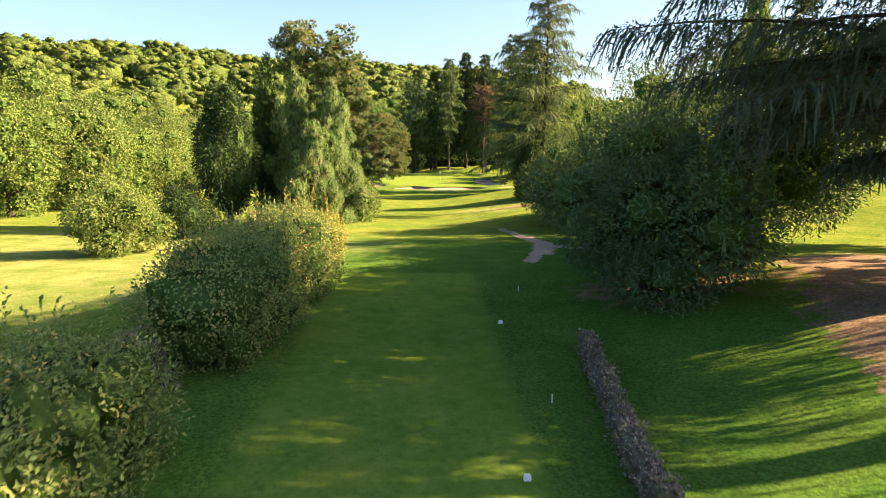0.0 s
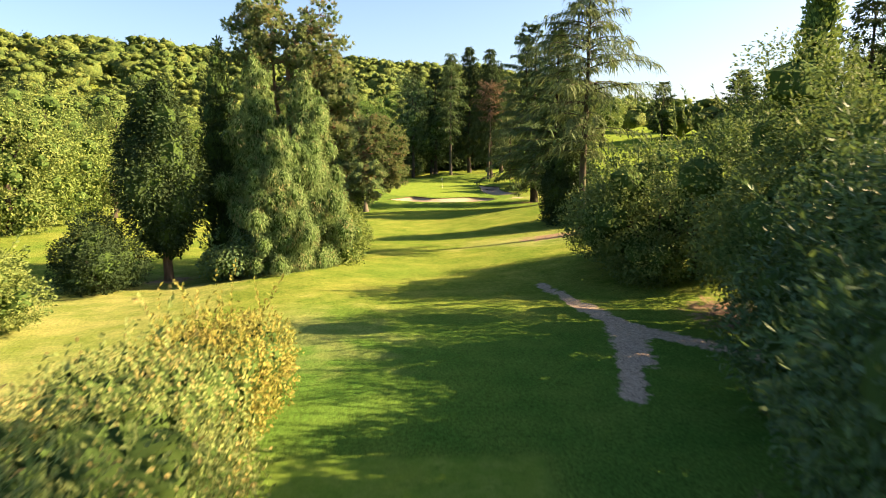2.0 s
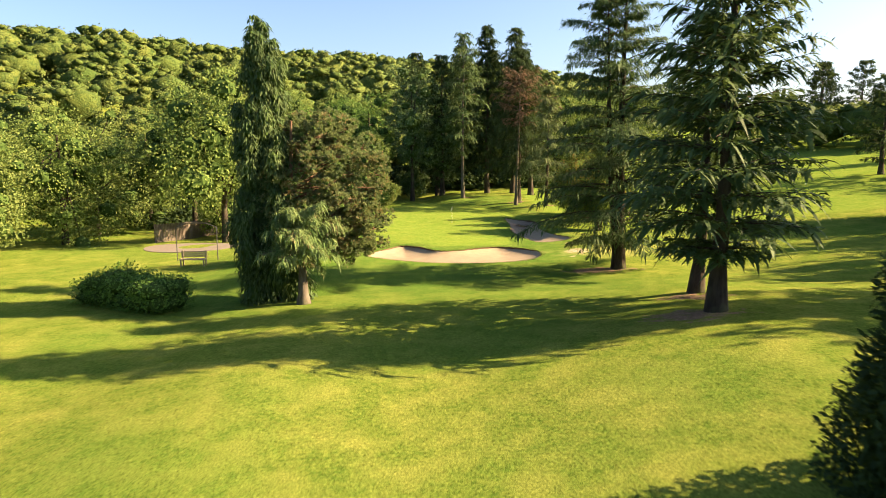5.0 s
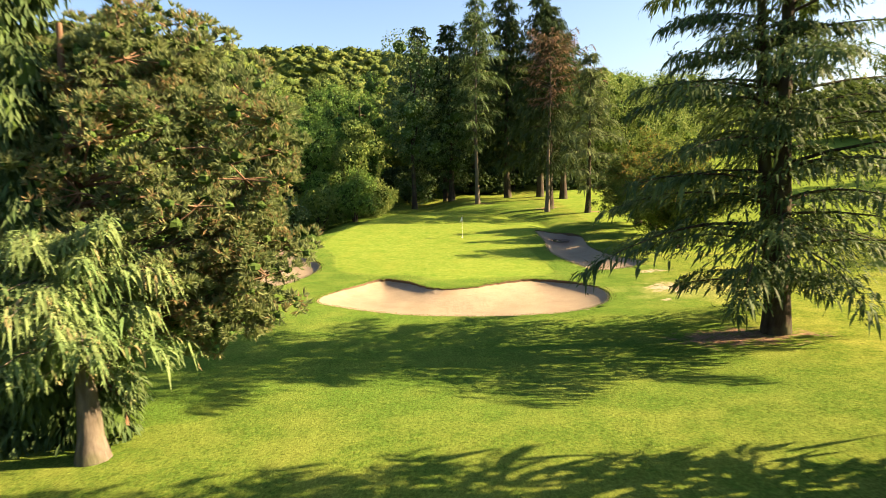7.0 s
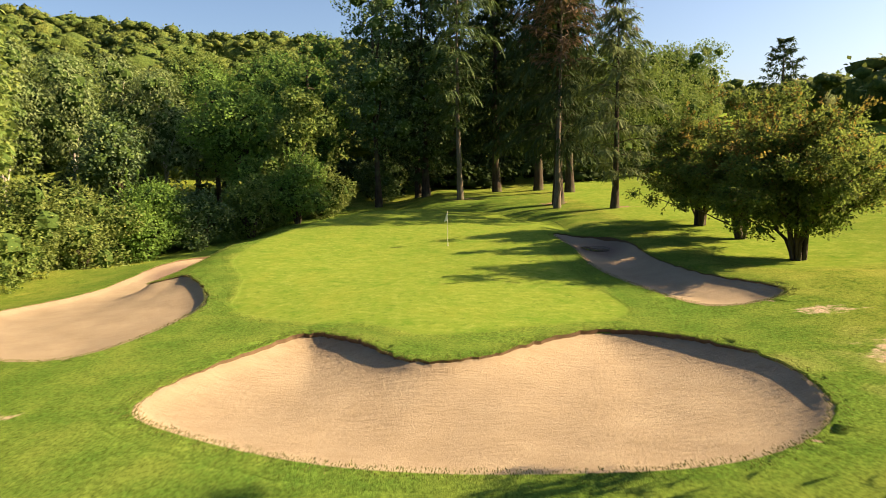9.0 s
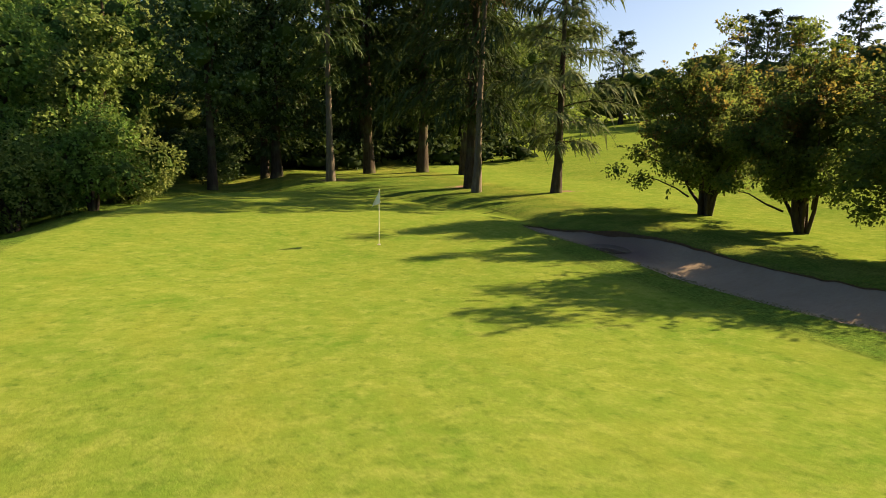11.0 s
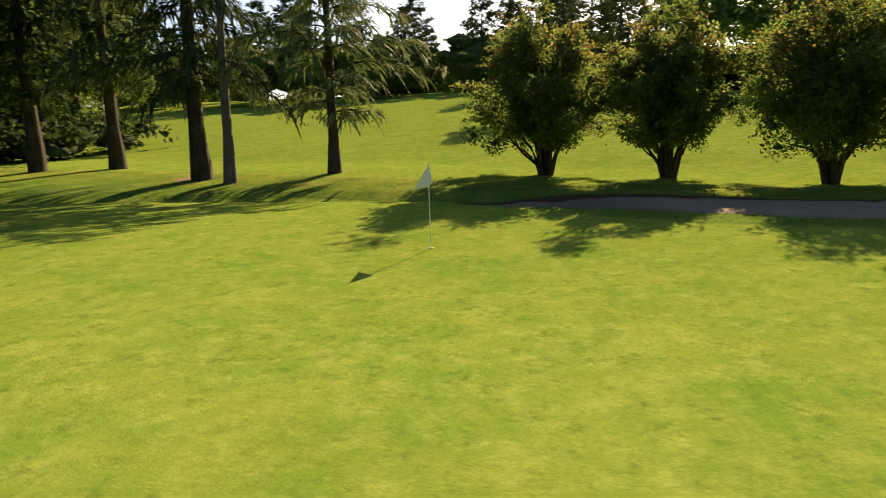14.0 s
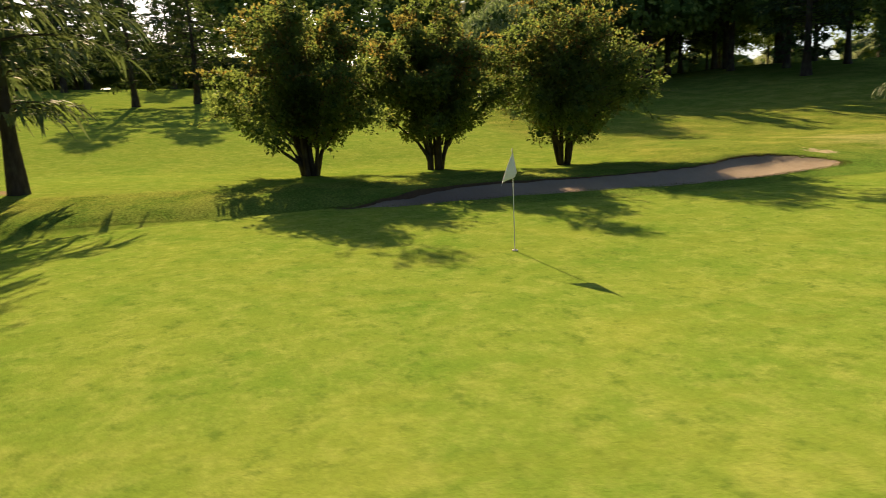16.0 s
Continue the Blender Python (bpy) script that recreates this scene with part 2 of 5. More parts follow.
def sand_material():
    m = Nodes("bunker_sand")
    rake = m.noise(2.4, 6.0, 0.7, None, (0.8, 2.6, 1.0))
    grain = m.noise(45.0, 3.0, 0.7)
    prints = m.noise(7.0, 4.0, 0.7, None, (1.0, 1.4, 1.0))
    c = m.mix(m.ramp(m.noise(0.8, 4.0, 0.6), 0.3, 0.7), (0.238, 0.196, 0.136), (0.282, 0.239, 0.170))
    c = m.mix(m.math("MULTIPLY", m.ramp(rake, 0.45, 0.75), 0.4), c, (0.214, 0.168, 0.110))
    c = m.mix(m.math("MULTIPLY", m.ramp(prints, 0.52, 0.72), 0.35), c, (0.21, 0.155, 0.10))
    c = m.mix(m.ramp(m.attr("wet"), 0.2, 0.8), c, (0.165, 0.125, 0.10))
    return m.done(m.bsdf(c, 0.92, 0.15, m.bump(m.math("ADD", m.math("ADD", rake, m.math("MULTIPLY", prints, 0.6)), m.math("MULTIPLY", grain, 0.3)), 0.7, 0.07)))


def water_material():
    m = Nodes("puddle_water")
    return m.done(m.bsdf((0.12, 0.10, 0.08), 0.02, 1.0))


TURF, SAND, WATER = turf_material(), sand_material(), water_material()
RNG = np.random.default_rng(7)


# ---- geometry helpers: every piece is (vertices, four-cornered faces, material slot) ----
def build(name, pieces, mats, parent=None, label="", smooth=False):
    """One mesh object out of pieces."""
    base, vs, qs, ms = 0, [], [], []
    for v, q, slot in pieces:
        vs.append(np.asarray(v, float).reshape(-1, 3))
        qs.append(np.asarray(q, int).reshape(-1, 4) + base)
        ms.append(np.full(len(qs[-1]), slot))
        base += len(vs[-1])
    v, q, s = np.concatenate(vs), np.concatenate(qs), np.concatenate(ms)
    me = bpy.data.meshes.new(name)
    me.vertices.add(len(v))
    me.vertices.foreach_set("co", (v * PLAN).astype(np.float32).ravel())
    me.loops.add(4 * len(q))
    me.loops.foreach_set("vertex_index", q.astype(np.int32).ravel())
    me.polygons.add(len(q))
    me.polygons.foreach_set("loop_start", np.arange(0, 4 * len(q), 4, dtype=np.int32))
    me.polygons.foreach_set("material_index", s.astype(np.int32))
    me.polygons.foreach_set("use_smooth", np.full(len(q), smooth))
    me.update(calc_edges=True)
    me.validate()
    for mat in mats:
        me.materials.append(mat)
    ob = new(name, me)
    if parent:
        ob.parent = parent
    return tagged(ob, label)


def root(name, at, label, category, group="", kind=""):
    ob = new(name)
    ob.empty_display_size = 0.3
    ob.matrix_world = Matrix.Translation(Vector(at[:3]) * PLAN) @ Matrix.Scale(at[3] if len(at) > 3 else 1.0, 4)
    return tagged(ob, label, category, group, kind)


def unit(n):
    v = RNG.normal(size=(n, 3))
    return v / np.linalg.norm(v, axis=1)[:, None]


def norm(v):
    return v / np.maximum(np.linalg.norm(v, axis=1), 1e-6)[:, None]


def leaves(p, along, face, length, width, slot=0):
    """Pointed leaves at p."""
    side = norm(np.cross(along, face))
    k = (0.7 + 0.6 * RNG.random(len(p)))[:, None]
    a, w = along * length * k, side * width * 0.5 * k
    up = norm(np.cross(side, along)) * width * 0.18 * k
    v = np.stack([p, p + 0.42 * a + w + up, p + a, p + 0.42 * a - w + up], 1)
    return v.reshape(-1, 3), np.arange(4 * len(p)).reshape(-1, 4), slot


def tube(points, radii, sides=8, slot=0):
    pts = np.asarray(points, float)
    d = norm(np.gradient(pts, axis=0))
    ref = np.where(np.abs(d[:, 2:3]) > 0.9, [[1.0, 0, 0]], [[0, 0, 1.0]])
    a = norm(np.cross(d, ref))
    b = np.cross(d, a)
    ang = np.linspace(0, 2 * math.pi, sides, endpoint=False)
    v = pts[:, None] + np.asarray(radii)[:, None, None] * (np.cos(ang)[None, :, None] * a[:, None] + np.sin(ang)[None, :, None] * b[:, None])
    i, j = np.meshgrid(np.arange(len(pts) - 1), np.arange(sides), indexing="ij")
    q = np.stack([i * sides + j, i * sides + (j + 1) % sides, (i + 1) * sides + (j + 1) % sides, (i + 1) * sides + j], -1)
    return v.reshape(-1, 3), q.reshape(-1, 4), slot


def blob(c, r, nu=9, nv=6, slot=0, rough=0.12):
    """A lumpy closed form of rings."""
    th = np.linspace(0.12, math.pi - 0.12, nv)
    ph = np.linspace(0, 2 * math.pi, nu, endpoint=False)
    k = 1 + rough * RNG.normal(size=(nv, nu))
    v = np.stack([np.sin(th)[:, None] * np.cos(ph) * k, np.sin(th)[:, None] * np.sin(ph) * k, np.cos(th)[:, None] * k], -1) * np.asarray(r) + np.asarray(c)
    i, j = np.meshgrid(np.arange(nv - 1), np.arange(nu), indexing="ij")
    q = np.stack([i * nu + j, i * nu + (j + 1) % nu, (i + 1) * nu + (j + 1) % nu, (i + 1) * nu + j], -1)
    return v.reshape(-1, 3), q.reshape(-1, 4), slot


def box(x0, x1, y0, y1, z0, z1, slot=0):
    v = [(x, y, z) for x in (x0, x1) for y in (y0, y1) for z in (z0, z1)]
    return v, [(0, 1, 3, 2), (4, 6, 7, 5), (0, 4, 5, 1), (2, 3, 7, 6), (0, 2, 6, 4), (1, 5, 7, 3)], slot


def foliage(cs, rs, n, length, width, droop=0.25, wild=0.7, cull=0.72, spiky=False, shell=0.3, slot=0, turn=0.32):
    """n leaves over a heap of lobes, none of them deep inside another lobe."""
    cs, rs = np.asarray(cs, float), np.asarray(rs, float)
    area = (rs[:, 0] * rs[:, 1] + rs[:, 0] * rs[:, 2] + rs[:, 1] * rs[:, 2])
    who = RNG.choice(len(cs), n, p=area / area.sum())
    u = unit(n)
    f = 1 + 0.08 * RNG.normal(size=n) - shell * RNG.random(n) ** 2
    p = cs[who] + u * rs[who] * f[:, None]
    if cull:
        keep = np.ones(n, bool)
        for k in range(len(cs)):
            inside = (((p - cs[k]) / rs[k]) ** 2).sum(1) < cull * cull
            keep &= ~(inside & (who != k))
        p, u = p[keep], u[keep]
    n = len(p)
    if spiky:
        along = norm(u + wild * unit(n) + np.array([0, 0, 0.25]))
        face = unit(n)
    else:
        along = norm(0.55 * u + wild * unit(n) - np.array([0, 0, droop]))
        face = norm(u + turn * unit(n) + np.array([0, 0, 0.2]))
    return leaves(p, along, face, length, width, slot)


def lobes_round(c, r, k, size, low=-0.6):
    """Lobes heaped over an ellipsoid."""
    c, r = np.asarray(c, float), np.asarray(r, float)
    u = unit(3 * k)
    u = u[u[:, 2] > low][:k]
    knobs, much = unit(8), RNG.uniform(-0.38, 0.34, 8)
    bulge = 1 + (np.clip(u @ knobs.T, 0, 1) ** 2.5 * much).sum(1)
    cs = np.concatenate([[c], c + u * r * np.minimum(bulge * (0.44 + 0.48 * RNG.random(len(u))), 0.98)[:, None]])
    rr = size * (0.7 + 0.55 * RNG.random(len(cs)))[:, None] * np.array([1, 1, 0.85]) * r.mean()
    rr[0] = r * 0.62
    return cs, rr


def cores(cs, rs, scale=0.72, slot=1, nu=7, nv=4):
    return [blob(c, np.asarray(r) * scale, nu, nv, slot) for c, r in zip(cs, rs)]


def trunk_line(h, lean=(0, 0), bend=0.03, k=8):
    z = np.linspace(0, h, k)
    w = np.cumsum(RNG.normal(size=(k, 2)) * bend * h / k, 0)
    w[0] = 0
    return np.stack([w[:, 0] + lean[0] * z, w[:, 1] + lean[1] * z, z - 0.15 * (z == 0)], 1)


def broadleaf(name, at, h, r, n, leaf, bark, label, size=0.42, bole=0.25, k=26, length=0.3, width=0.2, droop=0.25, trunk_r=0.22, squash=1.0, group="", category="tree", lean=(0, 0), low=-0.6, core=0.48):
    """A tree with a tapered trunk, limbs and a crown of leaves over uneven lobes."""
    ob = root(name, at, label, category, group)
    c = np.array([lean[0] * h * 0.6, lean[1] * h * 0.6, h * (bole + 1) / 2])
    rad = np.array([r, r * squash, h * (1 - bole) / 2])
    cs, rs = lobes_round(c, rad * 0.95, k, size, low)
    line = trunk_line(h * 0.75, lean)
    wood = [tube(line, np.linspace(trunk_r, trunk_r * 0.3, len(line)) * np.where(np.arange(len(line)) == 0, 1.35, 1), 9)]
    for q in range(1, min(len(cs), 11)):
        s = line[min(len(line) - 2, 2 + q % 5)]
        mid = (s + cs[q]) / 2 + RNG.normal(size=3) * 0.15 + [0, 0, 0.1 * h * 0.3]
        wood.append(tube([s, mid, cs[q]], [trunk_r * 0.4, trunk_r * 0.25, trunk_r * 0.08], 5))
    build("trunk", wood, [bark], ob, smooth=True)
    crown = [foliage(cs, rs, n, length, width, droop)]
    if core:
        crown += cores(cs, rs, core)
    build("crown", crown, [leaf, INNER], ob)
    return ob


def shrub(name, at, size, n, leaf, label, k=16, lobe=0.5, length=0.12, width=0.07, group="", category="shrub", stems=7, low=-0.95, droop=0.1, sprays=0):
    """A dense shrub that reaches the ground, with loose sprays above its outline."""
    ob = root(name, at, label, category, group)
    r = np.array([size[0], size[1], size[2] * 0.56])
    c = np.array([0, 0, size[2] * 0.46])
    cs, rs = lobes_round(c, r, k, lobe, low)
    cs[:, 2] = np.maximum(cs[:, 2], rs[:, 2] * 0.75)
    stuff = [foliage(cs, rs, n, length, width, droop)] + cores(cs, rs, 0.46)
    for q in range(sprays):
        u = unit(1)[0]
        u[2] = abs(u[2]) + 0.25
        p0 = c + u / np.linalg.norm(u) * r * 0.92
        s = np.linspace(0, 1, 16)[:, None]
        way = u * 0.6 + [0, 0, 0.5] + RNG.normal(size=3) * 0.25
        p = p0 + s * way * (0.45 + 0.5 * RNG.random())
        stuff.append(leaves(p, norm(way + 0.9 * unit(16)), unit(16), length * 1.1, width * 1.1))
        stuff.append(tube([p0, p[-1]], [0.012, 0.004], 3, 1))
    build("foliage", stuff, [leaf, INNER], ob)
    if stems:
        wood = []
        for q in range(stems):
            a = 2 * math.pi * q / stems + RNG.random()
            o = np.array([math.cos(a), math.sin(a), 0])
            wood.append(tube([o * 0.12 - [0, 0, 0.1], o * 0.3 + [0, 0, size[2] * 0.25], o * size[0] * 0.5 + [0, 0, size[2] * 0.6]], [0.09, 0.07, 0.03], 6))
        tagged(build("stemwork", wood, [BARK_DARK], ob, smooth=True), kind="stuff")
    return ob


def feather(out, base, way, ln, up, down, width):
    """Drooping flat branchlets, each a strip of three pieces that narrows to its tip."""
    n = len(base)
    side = norm(np.cross(way, [[0, 0, 1.0]]) + 0.5 * unit(n))
    rows = []
    for u, w in ((0.0, 0.35), (0.3, 1.0), (0.68, 0.8), (1.08, 0.06)):
        mid = base + way * (ln * u)[:, None] + np.array([0, 0, 1.0]) * (ln * (up * u - down * u * u))[:, None]
        k = side * (0.5 * width * w * (0.7 + 0.6 * RNG.random(n)))[:, None]
        rows += [mid - k, mid + k]
    v = np.stack(rows, 1).reshape(-1, 3)
    q = (8 * np.arange(n)[:, None, None] + np.array([[0, 1, 3, 2], [2, 3, 5, 4], [4, 5, 7, 6]])[None]).reshape(-1, 4)
    out.append((v, q, 0))


def conifer(name, at, h, z0, spread, leaf, bark, label, step=0.55, per=5, tufts=60, droop=0.22, rise=0.05, hang=0.5, length=0.34, width=0.09, power=0.85, low_full=0.12, trunk_r=0.25, group="", lean=(0, 0), wide=0.36, sag=0.0, ragged=0.25, fork=None, z1=None, coarse=False, strand=0, layer=1.0, fan=None, tip_up=0.0):
    """A conifer: whorls of limbs on a tapered trunk, each limb a flat drooping fan of needle sprays."""
    ob = root(name, at, label, "tree", group)
    line = trunk_line(h, lean, 0.02, 10)
    wood = [tube(line, trunk_r * (1 - np.linspace(0, 0.96, 10)) * np.where(np.arange(10) == 0, 1.4, 1), 10)]
    if fork:
        line2 = line * [1, 1, 0.9] + np.linspace(0, 1, 10)[:, None] ** 0.7 * np.array([fork[0], fork[1], 0])
        wood.append(tube(line2, 0.8 * trunk_r * (1 - np.linspace(0, 0.96, 10)), 9))
    ps, ds, limbs, strips = [], [], [], []
    top = z1 or h * 0.985
    z, turn = z0, 0.0
    while z < top:
        k = (z - z0) / (h - z0)
        reach = spread * (1 - k) ** power * min(1.0, 0.45 + 0.55 * k / low_full)
        for j in range(per):
            turn += 2.4 + RNG.normal() * 0.25
            ln = max(0.25, reach * (1 + ragged * float(np.clip(RNG.normal(), -1.8, 1.2))))
            zz = min(h - 0.05, z + RNG.random() * step * layer)
            start = np.array([np.interp(zz, line[:, 2], line[:, 0]), np.interp(zz, line[:, 2], line[:, 1]), zz])
            if fork and RNG.random() < 0.45:
                start = np.array([np.interp(zz, line2[:, 2], line2[:, 0]), np.interp(zz, line2[:, 2], line2[:, 1]), zz])
            o = np.array([math.cos(turn), math.sin(turn), 0.0])
            side = np.array([-o[1], o[0], 0.0])
            r1 = rise * (0.6 + 0.8 * RNG.random()) + 0.5 * k
            d1 = droop * (0.7 + 0.6 * RNG.random())
            s = np.linspace(0, 1, 6)[:, None]
            arm = start + o * ln * s + np.array([0, 0, 1.0]) * ln * (r1 * s - d1 * s ** 2)
            limbs.append(tube(arm[::2] if coarse else arm, np.linspace(0.014 + 0.007 * ln, 0.004, 3 if coarse else 6), 3 if coarse else 4))
            if fan:
                nb = max(5, int(fan[0] * (0.3 + 0.7 * ln / spread)))
                s0 = 0.14 + 0.86 * (np.arange(nb) + RNG.random(nb)) / nb
                off = RNG.normal(size=nb) * 0.55 * wide * ln * (1.05 - s0)
                b0 = fan[3] * (0.34 + 0.10 * ln) * (0.6 + 0.7 * RNG.random(nb))
                w0 = norm(o * 0.75 + side * (np.sign(off) * (0.1 + 0.9 * RNG.random(nb)))[:, None] + 0.5 * unit(nb))
                z0s = ln * (r1 * s0 - d1 * s0 ** 2) - 0.18 * np.abs(off) + 0.05 * RNG.normal(size=nb)
                base = start + o * ln * s0[:, None] + side * off[:, None] + np.array([0, 0, 1.0]) * z0s[:, None]
                dn = (0.15 + hang) * (0.5 + 0.7 * s0)
                feather(strips, base, w0, b0, tip_up, dn, fan[2])
                u = RNG.random(nb * fan[1])
                bb, ww, ll = np.repeat(base, fan[1], 0), np.repeat(w0, fan[1], 0), np.repeat(b0, fan[1])
                p = bb + ww * (ll * u)[:, None] + np.array([0, 0, 1.0]) * (ll * (tip_up * u - np.repeat(dn, fan[1]) * u * u))[:, None]
                p += RNG.normal(size=p.shape) * 0.03
                ps.append(p)
                ds.append(norm(ww * 0.7 - np.array([0, 0, 1.0]) * (hang * u - 0.15)[:, None] + 0.8 * unit(len(p))))
                continue
            n = int(tufts * (0.35 + 0.65 * ln / spread))
            st = 0.12 + 0.88 * np.sqrt(RNG.random(n))
            off = RNG.normal(size=n) * 0.5 * (wide * ln * (1.08 - st) + 0.12)
            p = start + o * ln * st[:, None] + side * off[:, None]
            p[:, 2] += ln * (r1 * st - d1 * st ** 2) - 0.25 * np.abs(off) - hang * 0.35 * RNG.random(n) ** 2 - sag * RNG.random(n) ** 1.5
            ps.append(p)
            ds.append(norm(o * 0.6 + side * np.sign(off)[:, None] * 0.4 - np.array([0, 0, hang]) + 0.75 * unit(n)))
        z += step * (1.0 - 0.45 * k)
    p, d = np.concatenate(ps), np.concatenate(ds)
    if strand:
        fall = norm(np.array([0, 0, -1.0]) + 0.28 * unit(len(p)) + 0.25 * d)
        p = np.concatenate([p + fall * (0.55 * length * i) + RNG.normal(size=p.shape) * 0.02 for i in range(strand)])
        d = norm(np.concatenate([fall] * strand) + 0.55 * unit(len(p)))
    trunk = build("trunk", wood, [bark], ob, smooth=True)
    tagged(build("branchwork", limbs, [bark], trunk), kind="stuff")
    build("needles", [leaves(p, d, norm(np.array([0, 0, 1.0]) + 0.7 * unit(len(p))), length, width)] + strips, [leaf], ob)
    return ob


def column(name, at, profile, n, leaf, label, length=0.3, width=0.1, droop=0.8, bark=BARK_DARK, stem=0.0, lobe=0.6, group="", per=5, wild=0.55, loose=0.0):
    """A dense upright conifer: sprays over lobes heaped along an axis; profile: rows of height and radius."""
    ob = root(name, at, label, "tree", group)
    prof = np.array(profile, float)
    cs, rs = [], []
    z = prof[0, 0]
    while z < prof[-1, 0]:
        r = float(np.interp(z, prof[:, 0], prof[:, 1]))
        cs.append((0, 0, z))
        rs.append((r * 0.75, r * 0.75, max(0.5, r * 0.8)))
        for j in range(per):
            a = RNG.random() * 6.283
            q = r * (0.45 + (0.25 + loose) * RNG.random())
            cs.append((math.cos(a) * q, math.sin(a) * q, z + 0.5 * RNG.random()))
            w = r * lobe * (0.7 + 0.6 * RNG.random()) * (1 - 0.4 * loose)
            rs.append((w, w, w * 1.5))
        z += max(0.45, r * 0.75)
    cs, rs = np.array(cs), np.array(rs)
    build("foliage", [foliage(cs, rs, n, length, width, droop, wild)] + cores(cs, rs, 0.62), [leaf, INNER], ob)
    line = trunk_line(prof[-1, 0] * 0.9, (0, 0), 0.01)
    build("trunk", [tube(line, np.linspace(max(stem, 0.14), 0.04, len(line)), 8)], [bark], ob, smooth=True)
    return ob


def pine_heads(n, c, rad, r0, r1):
    """Places for the heads of a pine: spread over an ellipsoid, as x, y, z and radius."""
    out = []
    for q in range(n):
        w = 1 - 2 * (q + 0.5) / n
        u = np.array([math.sqrt(1 - w * w) * math.cos(2.4 * q), math.sqrt(1 - w * w) * math.sin(2.4 * q), w]) * (0.45 + 0.55 * RNG.random() ** 0.5)
        out.append((c[0] + u[0] * rad[0], c[1] + u[1] * rad[1], c[2] + u[2] * rad[2], r0 + (r1 - r0) * RNG.random()))
    return out


def pine(name, at, h, heads, n, label, lean=(0, 0), trunks=1, trunk_r=0.22, length=0.14, width=0.032, twist=0.05):
    """A pine: limbs that carry heads of brush-like needle tufts; heads: rows of x, y, z and radius."""
    ob = root(name, at, label, "tree")
    wood, cs, rs = [], [], []
    lines = []
    for q in range(trunks):
        line = trunk_line(h * (0.92 - 0.12 * q), (lean[0] + 0.10 * q * (-1) ** q, lean[1] + 0.05 * q), twist)
        line[:, 0] += 0.25 * q
        lines.append(line)
        wood.append(tube(line, np.linspace(trunk_r, 0.05, len(line)), 9))
    for i, (x, y, z, r) in enumerate(heads):
        line = lines[i % trunks]
        s = line[np.argmin(np.abs(line[:, 2] - max(1.7, z - 0.9 * r - 0.3)))]
        mid = (s + np.array([x, y, z])) / 2 - [0, 0, 0.15]
        wood.append(tube([s, mid, (x, y, z)], [0.042, 0.026, 0.012], 5))
        for j in range(8):
            u = unit(1)[0] * [1, 1, 0.65]
            cs.append(np.array([x, y, z]) + u * r * 0.75)
            w = r * (0.28 + 0.2 * RNG.random())
            rs.append((w, w, w * 0.7))
            wood.append(tube([(x, y, z), cs[-1]], [0.018, 0.008], 4))
    build("trunk", wood, [BARK_PINE], ob, smooth=True)
    cs, rs = np.array(cs), np.array(rs)
    who = RNG.integers(0, len(cs), n // 14)
    u = norm(unit(len(who)) + [0, 0, 0.3])
    base = cs[who] + u * rs[who] * (0.72 + 0.36 * RNG.random(len(who)))[:, None]
    p, u = np.repeat(base, 14, 0), np.repeat(u, 14, 0)
    way = norm(0.8 * u + 0.75 * unit(len(p)) + [0, 0, 0.3])
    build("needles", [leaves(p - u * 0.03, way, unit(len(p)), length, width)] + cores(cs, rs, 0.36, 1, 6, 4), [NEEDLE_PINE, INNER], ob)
    return ob


# ---- the lie of the land ----
def ss(a, b, x):
    k = np.clip((x - a) / (b - a), 0, 1)
    return k * k * (3 - 2 * k)


def land(x, y):
    """Height of the ground without its bunkers."""
    x, y = np.asarray(x, float), np.asarray(y, float)
    z = np.interp(y, [-60, 20, 27, 44, 56, 70, 84, 97, 112, 130, 200], [2.6, 2.6, 2.2, 1.25, 1.1, 0.3, 0.0, -0.1, 0.2, 0.5, 1.5])
    z = z + 1.0 * ss(0, 11, x) * ss(26, 42, y) * (1 - ss(54, 78, y)) + 0.3 * ss(6, 14, x)
    z = z + 0.10 * np.minimum(np.clip(x - 18, 0, 60), 26 + 34 * ss(82, 108, y)) - 0.5 * ss(-3, -10, x) * (1 - ss(60, 75, y)) - 0.6 * ss(-5, -14, x) * ss(60, 75, y)
    z = z - 0.45 * ss(-5.8, -8.5, x) * ss(88, 96, y) * (1 - ss(112, 122, y))
    out = np.hypot((x - 1.5) / 6.6, (y - 99) / 12.8)
    z = z - 0.75 * ss(1.0, 1.28, out) * ss(4.5, 0, x) * ss(100, 104.5, y) * (1 - ss(124, 134, y))
    z = z + 0.95 * ss(3.0, 9.5, x) * (1 - ss(12.0, 24, y)) * (1 - 0.5 * ss(13, 24, x))
    z = z - 0.2 * np.exp(-((out - 1.17) / 0.09) ** 2) * ss(3.0, 6.0, x) * ss(97, 101, y)
    z = z + 24 * ss(145, 272, y - 0.7 * x) * (1 - 0.55 * ss(10, 110, x))
    z = z - 0.22 * np.exp(-((x - 14.4) / 2.6) ** 2 - ((y - 91.2) / 2.2) ** 2)
    z = z + 0.06 * np.sin(x * 0.45 + 1) * np.sin(y * 0.31)
    return z


def ground(x, y):
    return float(land(x, y))


